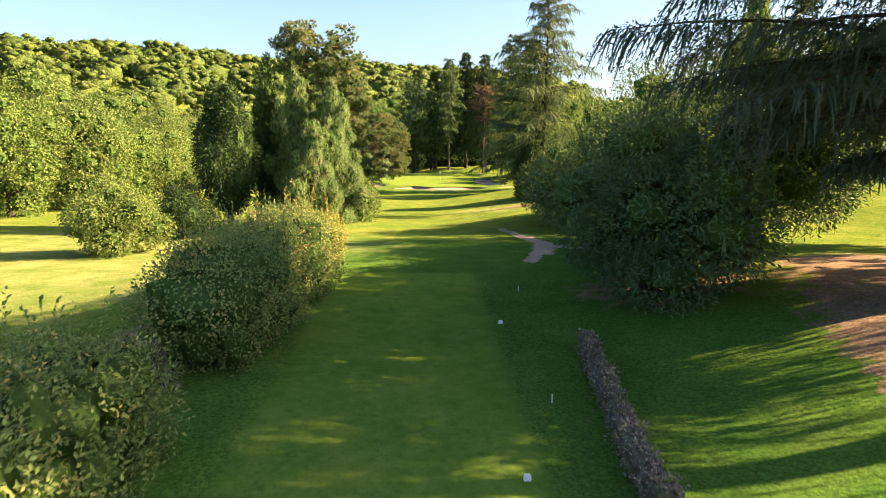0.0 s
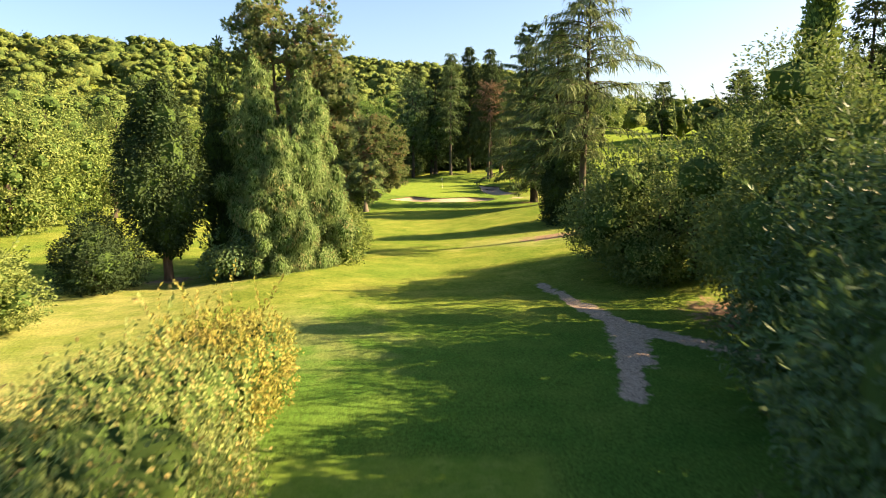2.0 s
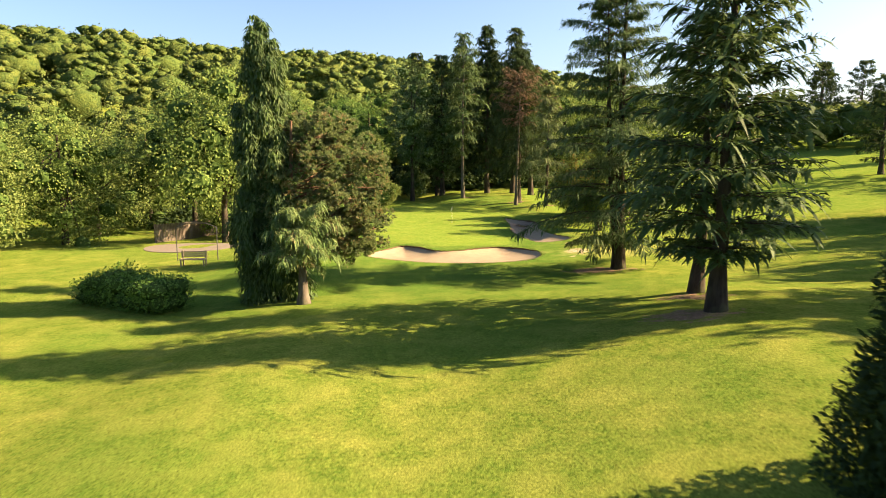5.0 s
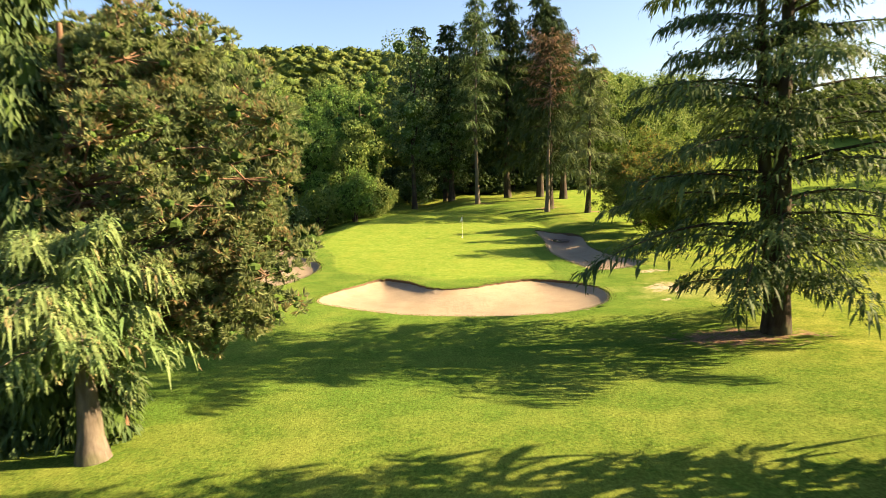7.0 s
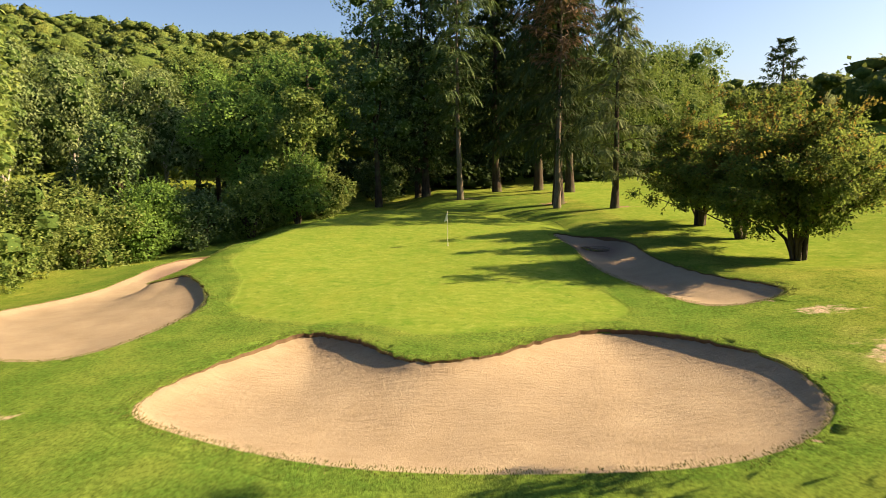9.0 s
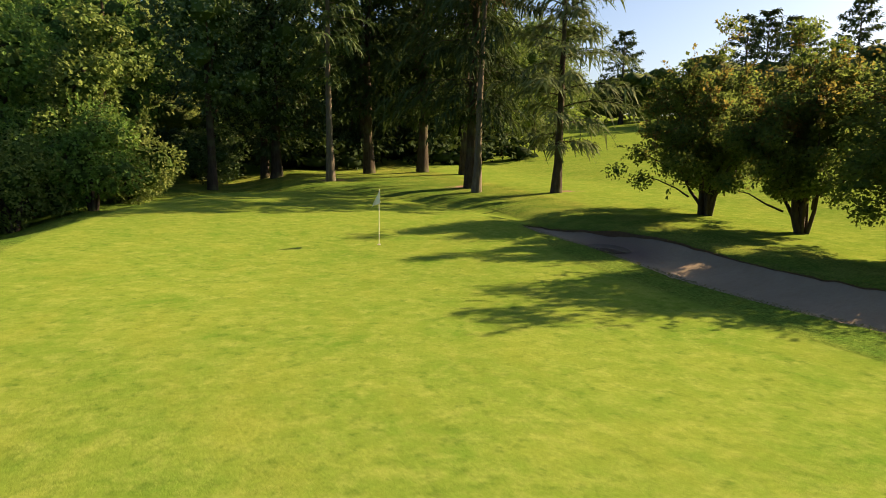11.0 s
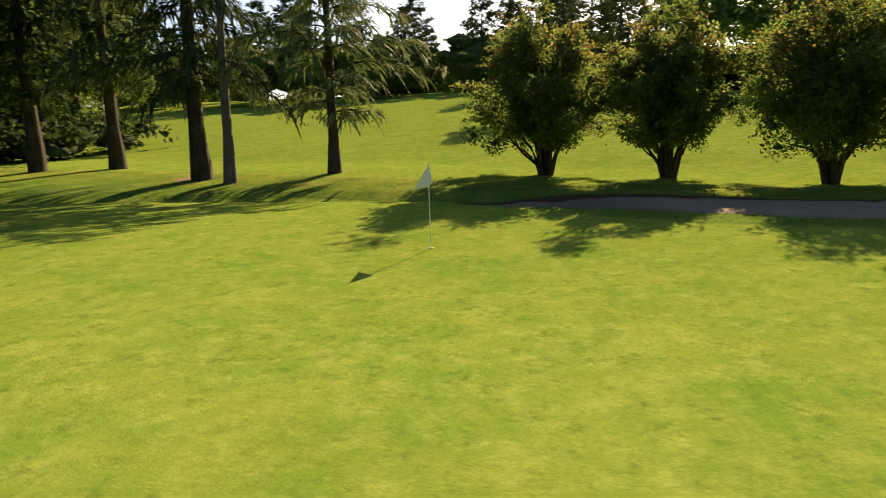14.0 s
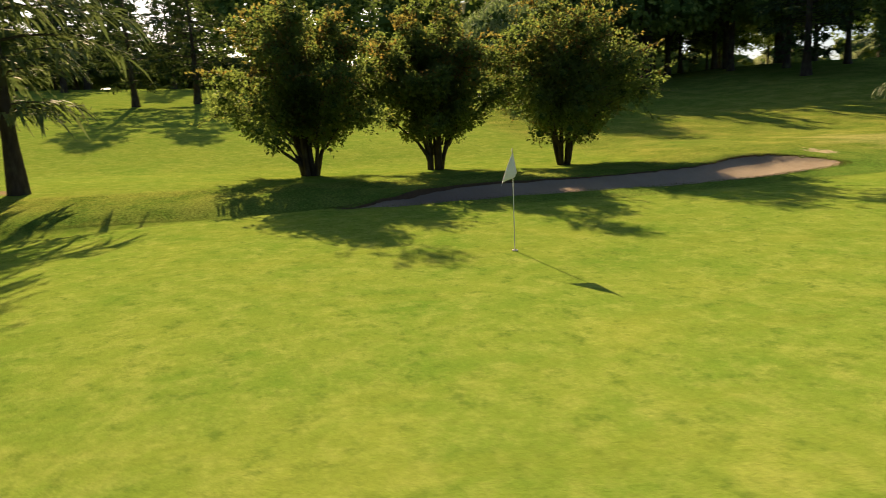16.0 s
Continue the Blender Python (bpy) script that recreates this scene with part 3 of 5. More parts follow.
def closed_curve(ctrl, per=12):
    """A smooth closed line through its control points."""
    p = np.array(ctrl, float)
    a, b, c, d = np.roll(p, 1, 0), p, np.roll(p, -1, 0), np.roll(p, -2, 0)
    t = np.linspace(0, 1, per, endpoint=False)[None, :, None]
    a, b, c, d = (q[:, None] for q in (a, b, c, d))
    return (0.5 * (2 * b + (c - a) * t + (2 * a - 5 * b + 4 * c - d) * t ** 2 + (3 * b - a - 3 * c + d) * t ** 3)).reshape(-1, 2)


def inward(line, x, y):
    """Signed distance to a closed line, positive inside."""
    shape = np.shape(x)
    p = np.stack([np.ravel(x), np.ravel(y)], 1)
    a, b = line, np.roll(line, -1, 0)
    best, odd = np.full(len(p), 1e9), np.zeros(len(p), bool)
    near = (p[:, 0] > line[:, 0].min() - 6) & (p[:, 0] < line[:, 0].max() + 6) & (p[:, 1] > line[:, 1].min() - 6) & (p[:, 1] < line[:, 1].max() + 6)
    q = p[near]
    bb, oo = best[near], odd[near]
    for s, e in zip(a, b):
        d = e - s
        t = np.clip(((q - s) @ d) / max(d @ d, 1e-9), 0, 1)
        bb = np.minimum(bb, np.hypot(*(q - s - t[:, None] * d).T))
        cross = (s[1] > q[:, 1]) != (e[1] > q[:, 1])
        oo ^= cross & (q[:, 0] < (e[0] - s[0]) * (q[:, 1] - s[1]) / (e[1] - s[1] + 1e-12) + s[0])
    best[near], odd[near] = bb, oo
    best = np.minimum(best, 6)
    return np.where(odd, best, -best).reshape(shape)


BUNKER_FRONT = closed_curve([(-2.9, 80.4), (-2.5, 82.2), (-1.0, 84.6), (0.3, 84.0), (1.5, 82.4), (2.9, 82.5), (4.3, 83.6), (5.9, 84.3), (7.5, 83.2), (8.1, 81.1), (7.5, 78.9), (5.6, 77.7), (3.0, 77.7), (0.4, 78.2), (-1.8, 79.3)])
BUNKER_LEFT = closed_curve([(-11.0, 90.5), (-10.2, 93.0), (-9.4, 99.6), (-6.7, 102.3), (-6.9, 97.8), (-7.5, 93.1), (-6.1, 92.8), (-4.3, 89.0), (-4.3, 86.3), (-5.4, 83.6), (-7.6, 84.2), (-10.1, 87.2)])
BUNKER_RIGHT = closed_curve([(8.1, 99.9), (10.2, 97.0), (10.0, 92.4), (10.4, 89.4), (11.3, 87.2), (10.7, 86.0), (8.9, 85.8), (8.1, 88.2), (7.6, 91.6), (7.9, 95.8)])
GREEN = closed_curve([(6.8, 85.6), (6.8, 89.4), (6.9, 95.5), (9.2, 103), (7.4, 109.5), (3, 112.5), (-1.8, 110.5), (-4.6, 104.0), (-5.4, 96.6), (-3.9, 91.3), (-3.2, 87.5), (-1.3, 85.7), (0.6, 85.1), (2, 84.0), (4.4, 84.6)])
BUNKERS = (BUNKER_FRONT, BUNKER_LEFT, BUNKER_RIGHT)


def spread_axis(lo, hi, fine, far):
    core = np.arange(lo, hi, fine)
    grow = fine * 1.2 ** np.arange(1, 70)
    out = np.cumsum(grow)
    out = out[out < far]
    return np.concatenate([lo - out[::-1], core, hi + out])


def make_ground():
    xs = np.concatenate([spread_axis(-13, 14, 0.36, 2500)])
    ys = np.concatenate([spread_axis(2, 118, 0.42, 2500)])
    x, y = np.meshgrid(xs, ys, indexing="ij")
    z = land(x, y)
    for line in BUNKERS:
        z = z - 1.3 * ss(-0.05, 0.3, inward(line, x, y))
    nx, ny = x.shape
    i, j = np.meshgrid(np.arange(nx - 1), np.arange(ny - 1), indexing="ij")
    q = np.stack([i * ny + j, (i + 1) * ny + j, (i + 1) * ny + j + 1, i * ny + j + 1], -1)
    ob = build("ground", [(np.stack([x, y, z], -1), q, 0)], [TURF], smooth=True)
    zones(ob.data, x.ravel(), y.ravel())
    return tagged(ob, "mown golf course turf with dry and bare patches", "ground", kind="structure")


def ell(x, y, cx, cy, rx, ry, turn=0.0):
    c, s = math.cos(radians(turn)), math.sin(radians(turn))
    u, v = (x - cx) * c + (y - cy) * s, -(x - cx) * s + (y - cy) * c
    return np.clip(1.25 - np.hypot(u / rx, v / ry), 0, 1)


def zones(me, x, y):
    """How far each point belongs to green or tee, bare soil, dry grass and path."""
    green = ss(-0.25, 0.25, inward(GREEN, x, y))
    tee = ss(-1.95, -1.65, x) * (1 - ss(1.85, 2.15, x)) * (1 - ss(20.0, 20.6, y))
    soil = np.zeros(len(x))
    for e in ((6.8, 43.9, 3.2, 1.5), (9.3, 60.0, 2.4, 1.6), (10.8, 63.6, 2.0, 1.4), (10.0, 73.6, 3.0, 1.5), (10.6, 111.5, 1.8, 0.8), (13.6, 107.2, 1.2, 0.7), (10.5, 15.5, 4.2, 5.0), (6.5, 17.5, 3.5, 3.0), (8.8, 28.5, 2.2, 3.0), (5.4, 117.5, 2.0, 0.9), (-5.7, 39.4, 3.2, 2.5), (-9.8, 38.2, 1.6, 1.2)):
        soil = np.maximum(soil, 0.68 * ell(x, y, *e))
    near = x - np.interp(y, [2, 6, 10, 13, 16, 21], [7.6, 6.9, 6.3, 7.0, 8.6, 10.2])
    soil = np.maximum(soil, 0.72 * ss(-0.9, 0.9, near) * (1 - ss(2.6, 5.0, near)) * (1 - ss(19, 24, y)))
    soil = np.maximum(soil, 0.25 * ss(112, 119, y) * (1 - ss(3, 9, x)) * ss(-30, -8, x))
    dry = 0.45 * ss(-4.2, -7, x) * ss(12, 20, y) * (1 - ss(34, 46, y)) * (1 - ss(-16, -30, x))
    dry = np.maximum(dry, 0.35 * ell(x, y, -3, 27, 4, 6))
    dry = np.maximum(dry, 0.5 * ell(x, y, 12, 80.5, 4.5, 3.0))
    dry = np.maximum(dry, 0.55 * ell(x, y, 6.6, 43.7, 6, 3))
    path = np.zeros(len(x))
    for x0, y0, x1, y1, w in ((4.2, 33.2, 4.8, 30.2, 0.22), (4.8, 30.2, 5.3, 28.0, 0.32), (5.3, 28.0, 4.7, 24.6, 0.38), (5.5, 27.5, 7.5, 25.2, 0.38), (7.5, 25.2, 10.5, 23.5, 0.6), (4.5, 24.6, 3.9, 22.4, 0.24)):
        k = np.clip(((x - x0) * (x1 - x0) + (y - y0) * (y1 - y0)) / ((x1 - x0) ** 2 + (y1 - y0) ** 2), 0, 1)
        path = np.maximum(path, np.clip(1.0 - 0.5 * np.hypot(x - x0 - k * (x1 - x0), y - y0 - k * (y1 - y0)) / w, 0, 0.95))
    path = np.maximum(path, 0.85 * ell(x, y, 9.85, 43.3, 0.6, 4.0, -29))
    path = np.maximum(path, 0.6 * ell(x, y, -6.6, 14.4, 0.3, 1.6, -25))
    path = np.maximum(path, 0.56 * ell(x, y, 10.4, 81.0, 1.6, 1.8))
    for e in ((-4.9, 80.2, 0.6, 0.35, 20), (-4.1, 79.4, 0.35, 0.2), (-5.7, 79.7, 0.4, 0.2, 40), (9.6, 78.8, 0.5, 0.25, 30), (10.4, 79.6, 0.35, 0.2)):
        path = np.maximum(path, 0.72 * ell(x, y, *e))
    path = np.maximum(path, 0.56 * ell(x, y, 11.0, 84.5, 1.4, 0.7))
    # Shade tone on and round the tee; richer, shade-toned rough by the green.
    near_tee = ss(-4.5, -2.5, x) * (1 - ss(6, 10, x)) * (1 - ss(25, 34, y))
    near_green = ss(-14, -9, x) * (1 - ss(8, 13, x)) * ss(60, 72, y) * (1 - ss(112, 124, y)) * (1 - green)
    lush = np.maximum(np.maximum(0.35 * tee, 0.95 * near_tee * (1 - tee)), 0.65 * near_green)
    # Lawn beyond the bunker: short fairway grass, its backlit glow put into colour.
    fair_backlit = 0.85 * ss(11.2, 13.0, x) * ss(86, 92, y)
    for name, value in (("lush", lush), ("fine", np.maximum(np.maximum(green, tee), fair_backlit)), ("soil", soil), ("dry", dry), ("path", path)):
        a = me.attributes.new(name, "FLOAT", "POINT")
        a.data.foreach_set("value", value.astype(np.float32))


def sand_level(line, x, y, north, depth):
    d = inward(line, x, y)
    mid = line.mean(0)
    lip = 0.010 + 0.09 * ss(-0.5, 3, (y - mid[1]) * north[1] + (x - mid[0]) * north[0])
    z = land(x, y) - lip - depth * (1 - np.exp(-np.maximum(d, 0) / 0.95)) - 0.05 * ss(0, 0.3, d)
    pool = np.exp(-((x - 9.2) / 0.75) ** 4 - ((y - 97.0) / 1.05) ** 4)
    z = z * (1 - pool) + (land(9.2, 97.0) - 0.36) * pool
    return z + 0.012 * np.sin(3.1 * x + 1.3 * y) * np.sin(2.3 * y - 0.7 * x) * ss(0.2, 1, d), d


def make_bunker(line, north, depth, label, wet=None):
    """Sand in its hollow, with a turf edge that rolls over an earth lip."""
    ob = root("bunker", (0, 0, 0), label, "bunker", "bunkers round the green", "structure")
    lo, hi = line.min(0) - 0.4, line.max(0) + 0.4
    x, y = np.meshgrid(np.arange(lo[0], hi[0], 0.14), np.arange(lo[1], hi[1], 0.14), indexing="ij")
    z, d = sand_level(line, x, y, north, depth)
    nx, ny = x.shape
    i, j = np.meshgrid(np.arange(nx - 1), np.arange(ny - 1), indexing="ij")
    q = np.stack([i * ny + j, (i + 1) * ny + j, (i + 1) * ny + j + 1, i * ny + j + 1], -1)
    ok = d[:-1, :-1] > -0.22
    sand = build("sand", [(np.stack([x, y, z], -1), q[ok], 0)], [SAND], ob, smooth=True)
    a = sand.data.attributes.new("wet", "FLOAT", "POINT")
    w = ell(x, y, *wet) if wet else np.zeros(x.shape)
    a.data.foreach_set("value", w.ravel().astype(np.float32))
    tang = np.roll(line, -1, 0) - np.roll(line, 1, 0)
    out = np.stack([tang[:, 1], -tang[:, 0]], 1)
    out /= np.linalg.norm(out, axis=1)[:, None]
    if inward(line, line[:1, 0] + 0.05 * out[:1, 0], line[:1, 1] + 0.05 * out[:1, 1])[0] > 0:
        out = -out
    wob = 0.022 * RNG.normal(size=len(line))
    rows = []
    for off, up in ((0.62, -0.015), (0.5, 0.004), (0.03, 0.006), (-0.005, -0.012)):
        p = line + out * (off + wob[:, None])
        rows.append(np.column_stack([p, land(p[:, 0], p[:, 1]) + up + (0.5 * wob if off < 0.3 else 0)]))
    n = len(line)

    def strip(rs):
        v = np.concatenate(rs)
        i, j = np.meshgrid(np.arange(len(rs) - 1), np.arange(n), indexing="ij")
        return v, np.stack([i * n + j, i * n + (j + 1) % n, (i + 1) * n + (j + 1) % n, (i + 1) * n + j], -1).reshape(-1, 4), 0

    edge = build("turf_edge", [strip(rows)], [TURF], ob)
    zones(edge.data, np.concatenate(rows)[:, 0], np.concatenate(rows)[:, 1])
    p = line + out * (0.03 + wob[:, None])
    low = np.column_stack([p, land(p[:, 0], p[:, 1]) - 0.55])
    build("earth_lip", [strip([rows[-1], low])], [EARTH], ob)
    m = 9000
    k = RNG.integers(0, n, m)
    b = line[k] + (line[(k + 1) % n] - line[k]) * RNG.random(m)[:, None] + out[k] * (RNG.random(m)[:, None] ** 2 * 0.3 - 0.05) + RNG.normal(size=(m, 2)) * 0.035
    pos = np.column_stack([b, land(b[:, 0], b[:, 1]) + 0.012 - 0.05 * RNG.random(m) ** 2])
    fringe = build("grass_fringe", [leaves(pos, norm(np.column_stack([-out[k] * 0.6, np.full(m, 0.8)]) + 0.5 * unit(m)), unit(m), 0.032, 0.011)], [FRINGE], edge)
    fringe["kind"] = "stuff"
    return ob


FRINGE = leaf_material("edge_grass", (0.06, 0.11, 0.015), (0.12, 0.16, 0.03), (0.16, 0.15, 0.06), 1.5, 0.15, 0.7)
make_ground()
make_bunker(BUNKER_FRONT, (0.0, 1.0), 0.42, "broad golf bunker of pale sand under a turf lip")
make_bunker(BUNKER_LEFT, (0.8, 0.3), 0.35, "long golf bunker of pale raked sand beside the green", (-8.6, 98.5, 1.2, 2.2))
make_bunker(BUNKER_RIGHT, (0.9, 0.2), 0.38, "shaded golf bunker with a rain puddle in its sand", (9.2, 96.6, 1.2, 2.2, -10))
pw = [(9.2 + 0.56 * math.cos(a) * (1 + 0.15 * math.sin(3 * a)), 97.0 + 0.85 * math.sin(a) * (1 + 0.1 * math.cos(2 * a))) for a in np.linspace(0, 2 * math.pi, 24, endpoint=False)]
pz = float(sand_level(BUNKER_RIGHT, np.array([9.2]), np.array([97.0]), (0.9, 0.2), 0.38)[0][0]) + 0.035
pv = np.array([(x, y, pz) for x, y in pw])
tagged(build("puddle", [(np.concatenate([pv, (pv - [9.2, 97.0, pz]) * 0.5 + [9.2, 97.0, pz + 0.001], (pv - [9.2, 97.0, pz]) * 0.02 + [9.2, 97.0, pz + 0.001]]), [(r * 24 + k, r * 24 + (k + 1) % 24, (r + 1) * 24 + (k + 1) % 24, (r + 1) * 24 + k) for r in range(2) for k in range(24)], 0)], [WATER]), "still rain puddle lying in the bunker sand", "puddle", kind="structure")


def at(x, y, size=1.0):
    """A place on the ground, and the size of the thing that stands there."""
    return (x, y, ground(x, y), size)


# ---- the hole: flagstick, cup, tee markers ----
def make_flagstick():
    x, y = 3.09, 98.1
    ob = root("flagstick", at(x, y), "white golf flagstick with a limp white flag in the hole", "flagstick")
    build("pole", [tube([(0, 0, -0.05), (0, 0, 0.7), (0, 0, 1.44)], [0.0075, 0.007, 0.006], 8)], [WHITE], ob, smooth=True)
    u, v = np.meshgrid(np.linspace(0, 1, 12), np.linspace(0, 1, 12), indexing="ij")
    fold = 0.045 * np.sin(u * 9 + v * 1.5)
    px = -(0.16 * u * (0.10 + 0.90 * v)) + 0.01
    py = (0.36 * u - 0.10) * v + 0.6 * fold * (0.2 + v)
    pz = 1.43 - 0.40 * v * (0.85 + 0.15 * u) - 0.08 * u
    i, j = np.meshgrid(np.arange(11), np.arange(11), indexing="ij")
    q = np.stack([i * 12 + j, (i + 1) * 12 + j, (i + 1) * 12 + j + 1, i * 12 + j + 1], -1)
    flag = build("flag", [(np.stack([px, py, pz], -1), q, 0)], [CLOTH], ob, "limp white cloth flag", smooth=True)
    sol = flag.modifiers.new("thickness", "SOLIDIFY")
    sol.thickness = 0.004
    ang = np.linspace(0, 2 * math.pi, 20, endpoint=False)
    ring = [np.column_stack([r * np.cos(ang), r * np.sin(ang), np.full(20, h)]) for r, h in ((0.045, 0.012), (0.038, 0.014), (0.037, -0.02))]
    build("cup", [(np.concatenate(ring), [(r * 20 + k, r * 20 + (k + 1) % 20, (r + 1) * 20 + (k + 1) % 20, (r + 1) * 20 + k) for r in range(2) for k in range(20)], 0)], [WHITE], ob, "white hole rim")


make_flagstick()


def make_marker(x, y, w, h, label):
    ob = root("tee_marker", at(x, y), label, "marker", "markers along the tee")
    build("block", [box(-w, w, -w * 0.6, w * 0.6, -0.02, h), box(-w * 0.8, w * 0.8, -w * 0.45, w * 0.45, h + 0.001, h + 0.02)], [WHITE], ob)
    build("spike", [tube([(0, 0, -0.12), (0, 0, 0.0)], [0.012, 0.012], 5)], [METAL], ob)


make_marker(1.7, 9.0, 0.04, 0.05, "small white block marker on the tee")
make_marker(2.15, 15.4, 0.045, 0.045, "small white block marker on the tee")
for x, y in ((2.4, 11.2), (2.9, 18.1)):
    ob = root("tee_peg", at(x, y), "thin white marker peg standing in the grass", "peg", "pegs beside the tee")
    build("stem", [tube([(0, 0, -0.05), (0, 0, 0.12)], [0.009, 0.009], 6)], [WHITE], ob)
    build("cap", [tube([(0, 0, 0.12), (0, 0, 0.14)], [0.014, 0.008], 6)], [WHITE], ob)


# ---- left of the tee: hedge, shrubs, tree group ----
def make_hedge(name, line, half, height, n, leaf, label, length=0.10, width=0.06, sprays=60, lump=0.22, category="hedge", inner=INNER):
    """A dense hedge along a line of x, y rows; height follows its own rows."""
    ob = root(name, (0, 0, 0), label, category)
    p = np.array(line, float)
    seg = np.concatenate([[0], np.cumsum(np.hypot(*np.diff(p, axis=0).T))])
    cs, rs = [], []
    s = 0.0
    while s < seg[-1]:
        x, y = np.interp(s, seg, p[:, 0]), np.interp(s, seg, p[:, 1])
        hh = np.interp(s, seg, height) * (1 + 0.10 * RNG.normal())
        g = ground(x, y)
        for side in (-1, 0, 1):
            for lev in (0.28, 0.66):
                w = half * (0.62 + lump * RNG.normal())
                w = max(w, half * 0.4)
                dx, dy = np.interp(s + 0.1, seg, p[:, 0]) - x, np.interp(s + 0.1, seg, p[:, 1]) - y
                ln = math.hypot(dx, dy) + 1e-6
                o = side * half * 0.55
                cs.append((x - dy / ln * o, y + dx / ln * o, g + hh * lev))
                rs.append((w, w, hh * 0.36))
        s += half * 0.62
    cs, rs = np.array(cs), np.array(rs)
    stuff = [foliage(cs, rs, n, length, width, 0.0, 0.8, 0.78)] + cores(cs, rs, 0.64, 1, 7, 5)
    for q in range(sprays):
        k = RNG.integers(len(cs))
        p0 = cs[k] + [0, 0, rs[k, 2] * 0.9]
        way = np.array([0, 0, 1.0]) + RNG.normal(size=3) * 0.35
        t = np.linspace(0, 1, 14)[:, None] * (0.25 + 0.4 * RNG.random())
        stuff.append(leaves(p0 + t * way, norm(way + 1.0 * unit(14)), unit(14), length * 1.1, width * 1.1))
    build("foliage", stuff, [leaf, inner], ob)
    wood = [tube([(c[0], c[1], ground(c[0], c[1]) - 0.05), (c[0] + 0.1, c[1], c[2])], [0.03, 0.015], 5) for c in cs[::4]]
    tagged(build("stemwork", wood, [BARK_DARK], ob), kind="stuff")
    return ob


make_hedge("hedge", [(-3.9, 2.5), (-3.6, 7), (-3.4, 9.8)], 0.9, [1.5, 1.5, 1.45], 84000, LEAF_HEDGE, "loose leafy green hedge beside the tee", 0.068, 0.036, 150)
make_hedge("hedge", [(-3.0, 12.6), (-2.9, 16), (-2.8, 20)], 0.95, [1.9, 1.9, 1.85], 84000, LEAF_HEDGE, "tall clipped green hedge running along the tee", 0.068, 0.036, 110)
make_hedge("hedge", [(-2.8, 20.6), (-2.8, 22.6)], 0.9, [1.65, 1.45], 24000, LEAF_GOLD, "golden-leaved sunlit end of the tee hedge", 0.07, 0.036, 50)
shrub("bare_shrub", at(-3.5, 11.7), (0.45, 0.45, 1.0), 3000, DRY_TWIGS, "small bare grey twiggy shrub in the hedge gap", 10, 0.5, 0.09, 0.012, stems=5)
make_hedge("low_hedge", [(2.75, 1), (2.95, 9), (3.45, 13.6)], 0.14, [0.42, 0.42, 0.4], 30000, DRY_TWIGS, "low dry clipped edging hedge with brown leaves", 0.05, 0.018, 0, inner=BARK_GREY)
shrub("round_shrub", at(-11.5, 28.4), (1.75, 1.75, 2.8), 26000, LEAF_OLIVE, "round clipped sunlit green shrub on the lawn", 24, 0.46, 0.10, 0.06, "round shrubs on the lawn", sprays=14)
# Dark needle green here: the cypresses' shade is put into the shrub's colour.
shrub("round_shrub", at(-11.5, 36.0), (1.65, 1.65, 2.6), 26000, NEEDLE_DARK, "round clipped shrub on the lawn, coloured dark for shade", 24, 0.46, 0.10, 0.06, "round shrubs on the lawn", sprays=8)
column("yew_tree", at(-9.83, 38.21, 0.945), [(1.6, 0.7), (2.6, 1.35), (4.5, 1.5), (6.2, 1.2), (7.6, 0.5)], 34000, NEEDLE_DARK, "dark clipped yew on a short bare trunk", 0.17, 0.085, 0.2, BARK_PINE, 0.22)
column("cypress_tree", at(-8.22, 40.84, 0.945), [(0.3, 0.9), (3, 0.95), (7, 0.75), (9.3, 0.35), (10.1, 0.12)], 22000, NEEDLE_DARK, "narrow dark column of an upright cypress", 0.2, 0.05, -0.7, BARK_DARK, 0.15, 0.5)
GROUP = "drooping cypresses in the tree group"
for x, y, prof, n, note in ((-6.5, 39.9, [(0.2, 1.6), (3, 1.4), (6, 1.0), (8.2, 0.5), (9.0, 0.2)], 62000, "tall drooping light green cypress clad to the ground"), (-4.35, 39.25, [(0.2, 1.7), (2.5, 1.5), (5, 1.1), (7.0, 0.6), (8.0, 0.2)], 62000, "drooping cypress with browning tips clad to the ground"), (-5.2, 37.65, [(0.2, 1.3), (2, 1.2), (4, 0.8), (5.6, 0.25)], 42000, "shorter drooping cypress at the front of the tree group")):
    column("weeping_cypress", at(x, y, 0.945), prof, n, NEEDLE_CYPRESS, note, 0.135, 0.03, 0.9, BARK_GREY, 0.2, 0.32, GROUP, 14, 0.6, loose=0.6)
shrub("laurel_shrub", at(-3.21, 40.09, 0.945), (1.7, 1.6, 2.3), 9000, LEAF_OLIVE, "leafy green shrub at the foot of the cypresses", 12, 0.5, 0.13, 0.08, sprays=10)
shrub("laurel_shrub", at(-6.99, 37.28, 0.945), (1.5, 1.3, 1.7), 7000, LEAF_RHODO, "low dark shrub at the foot of the cypresses", 10, 0.5, 0.13, 0.08, sprays=6)
heads = pine_heads(12, (-1.1, 0, 10.4), (1.1, 1.0, 1.9), 0.7, 1.0) + pine_heads(12, (1.3, 0.2, 9.8), (1.1, 1.0, 1.9), 0.7, 1.0) + pine_heads(6, (0.2, 0, 7.6), (1.6, 1.0, 0.9), 0.6, 0.9) + pine_heads(18, (2.0, 0.2, 6.6), (1.2, 0.8, 2.0), 0.5, 0.85) + [(4.0, 0.2, 4.3, 0.45), (3.4, 0.1, 3.6, 0.5), (3.8, 0.3, 3.0, 0.4), (2.7, 0.2, 4.4, 0.5), (2.2, 0.2, 3.7, 0.5), (1.6, 0.3, 4.6, 0.6), (2.9, 0.2, 3.1, 0.4)]
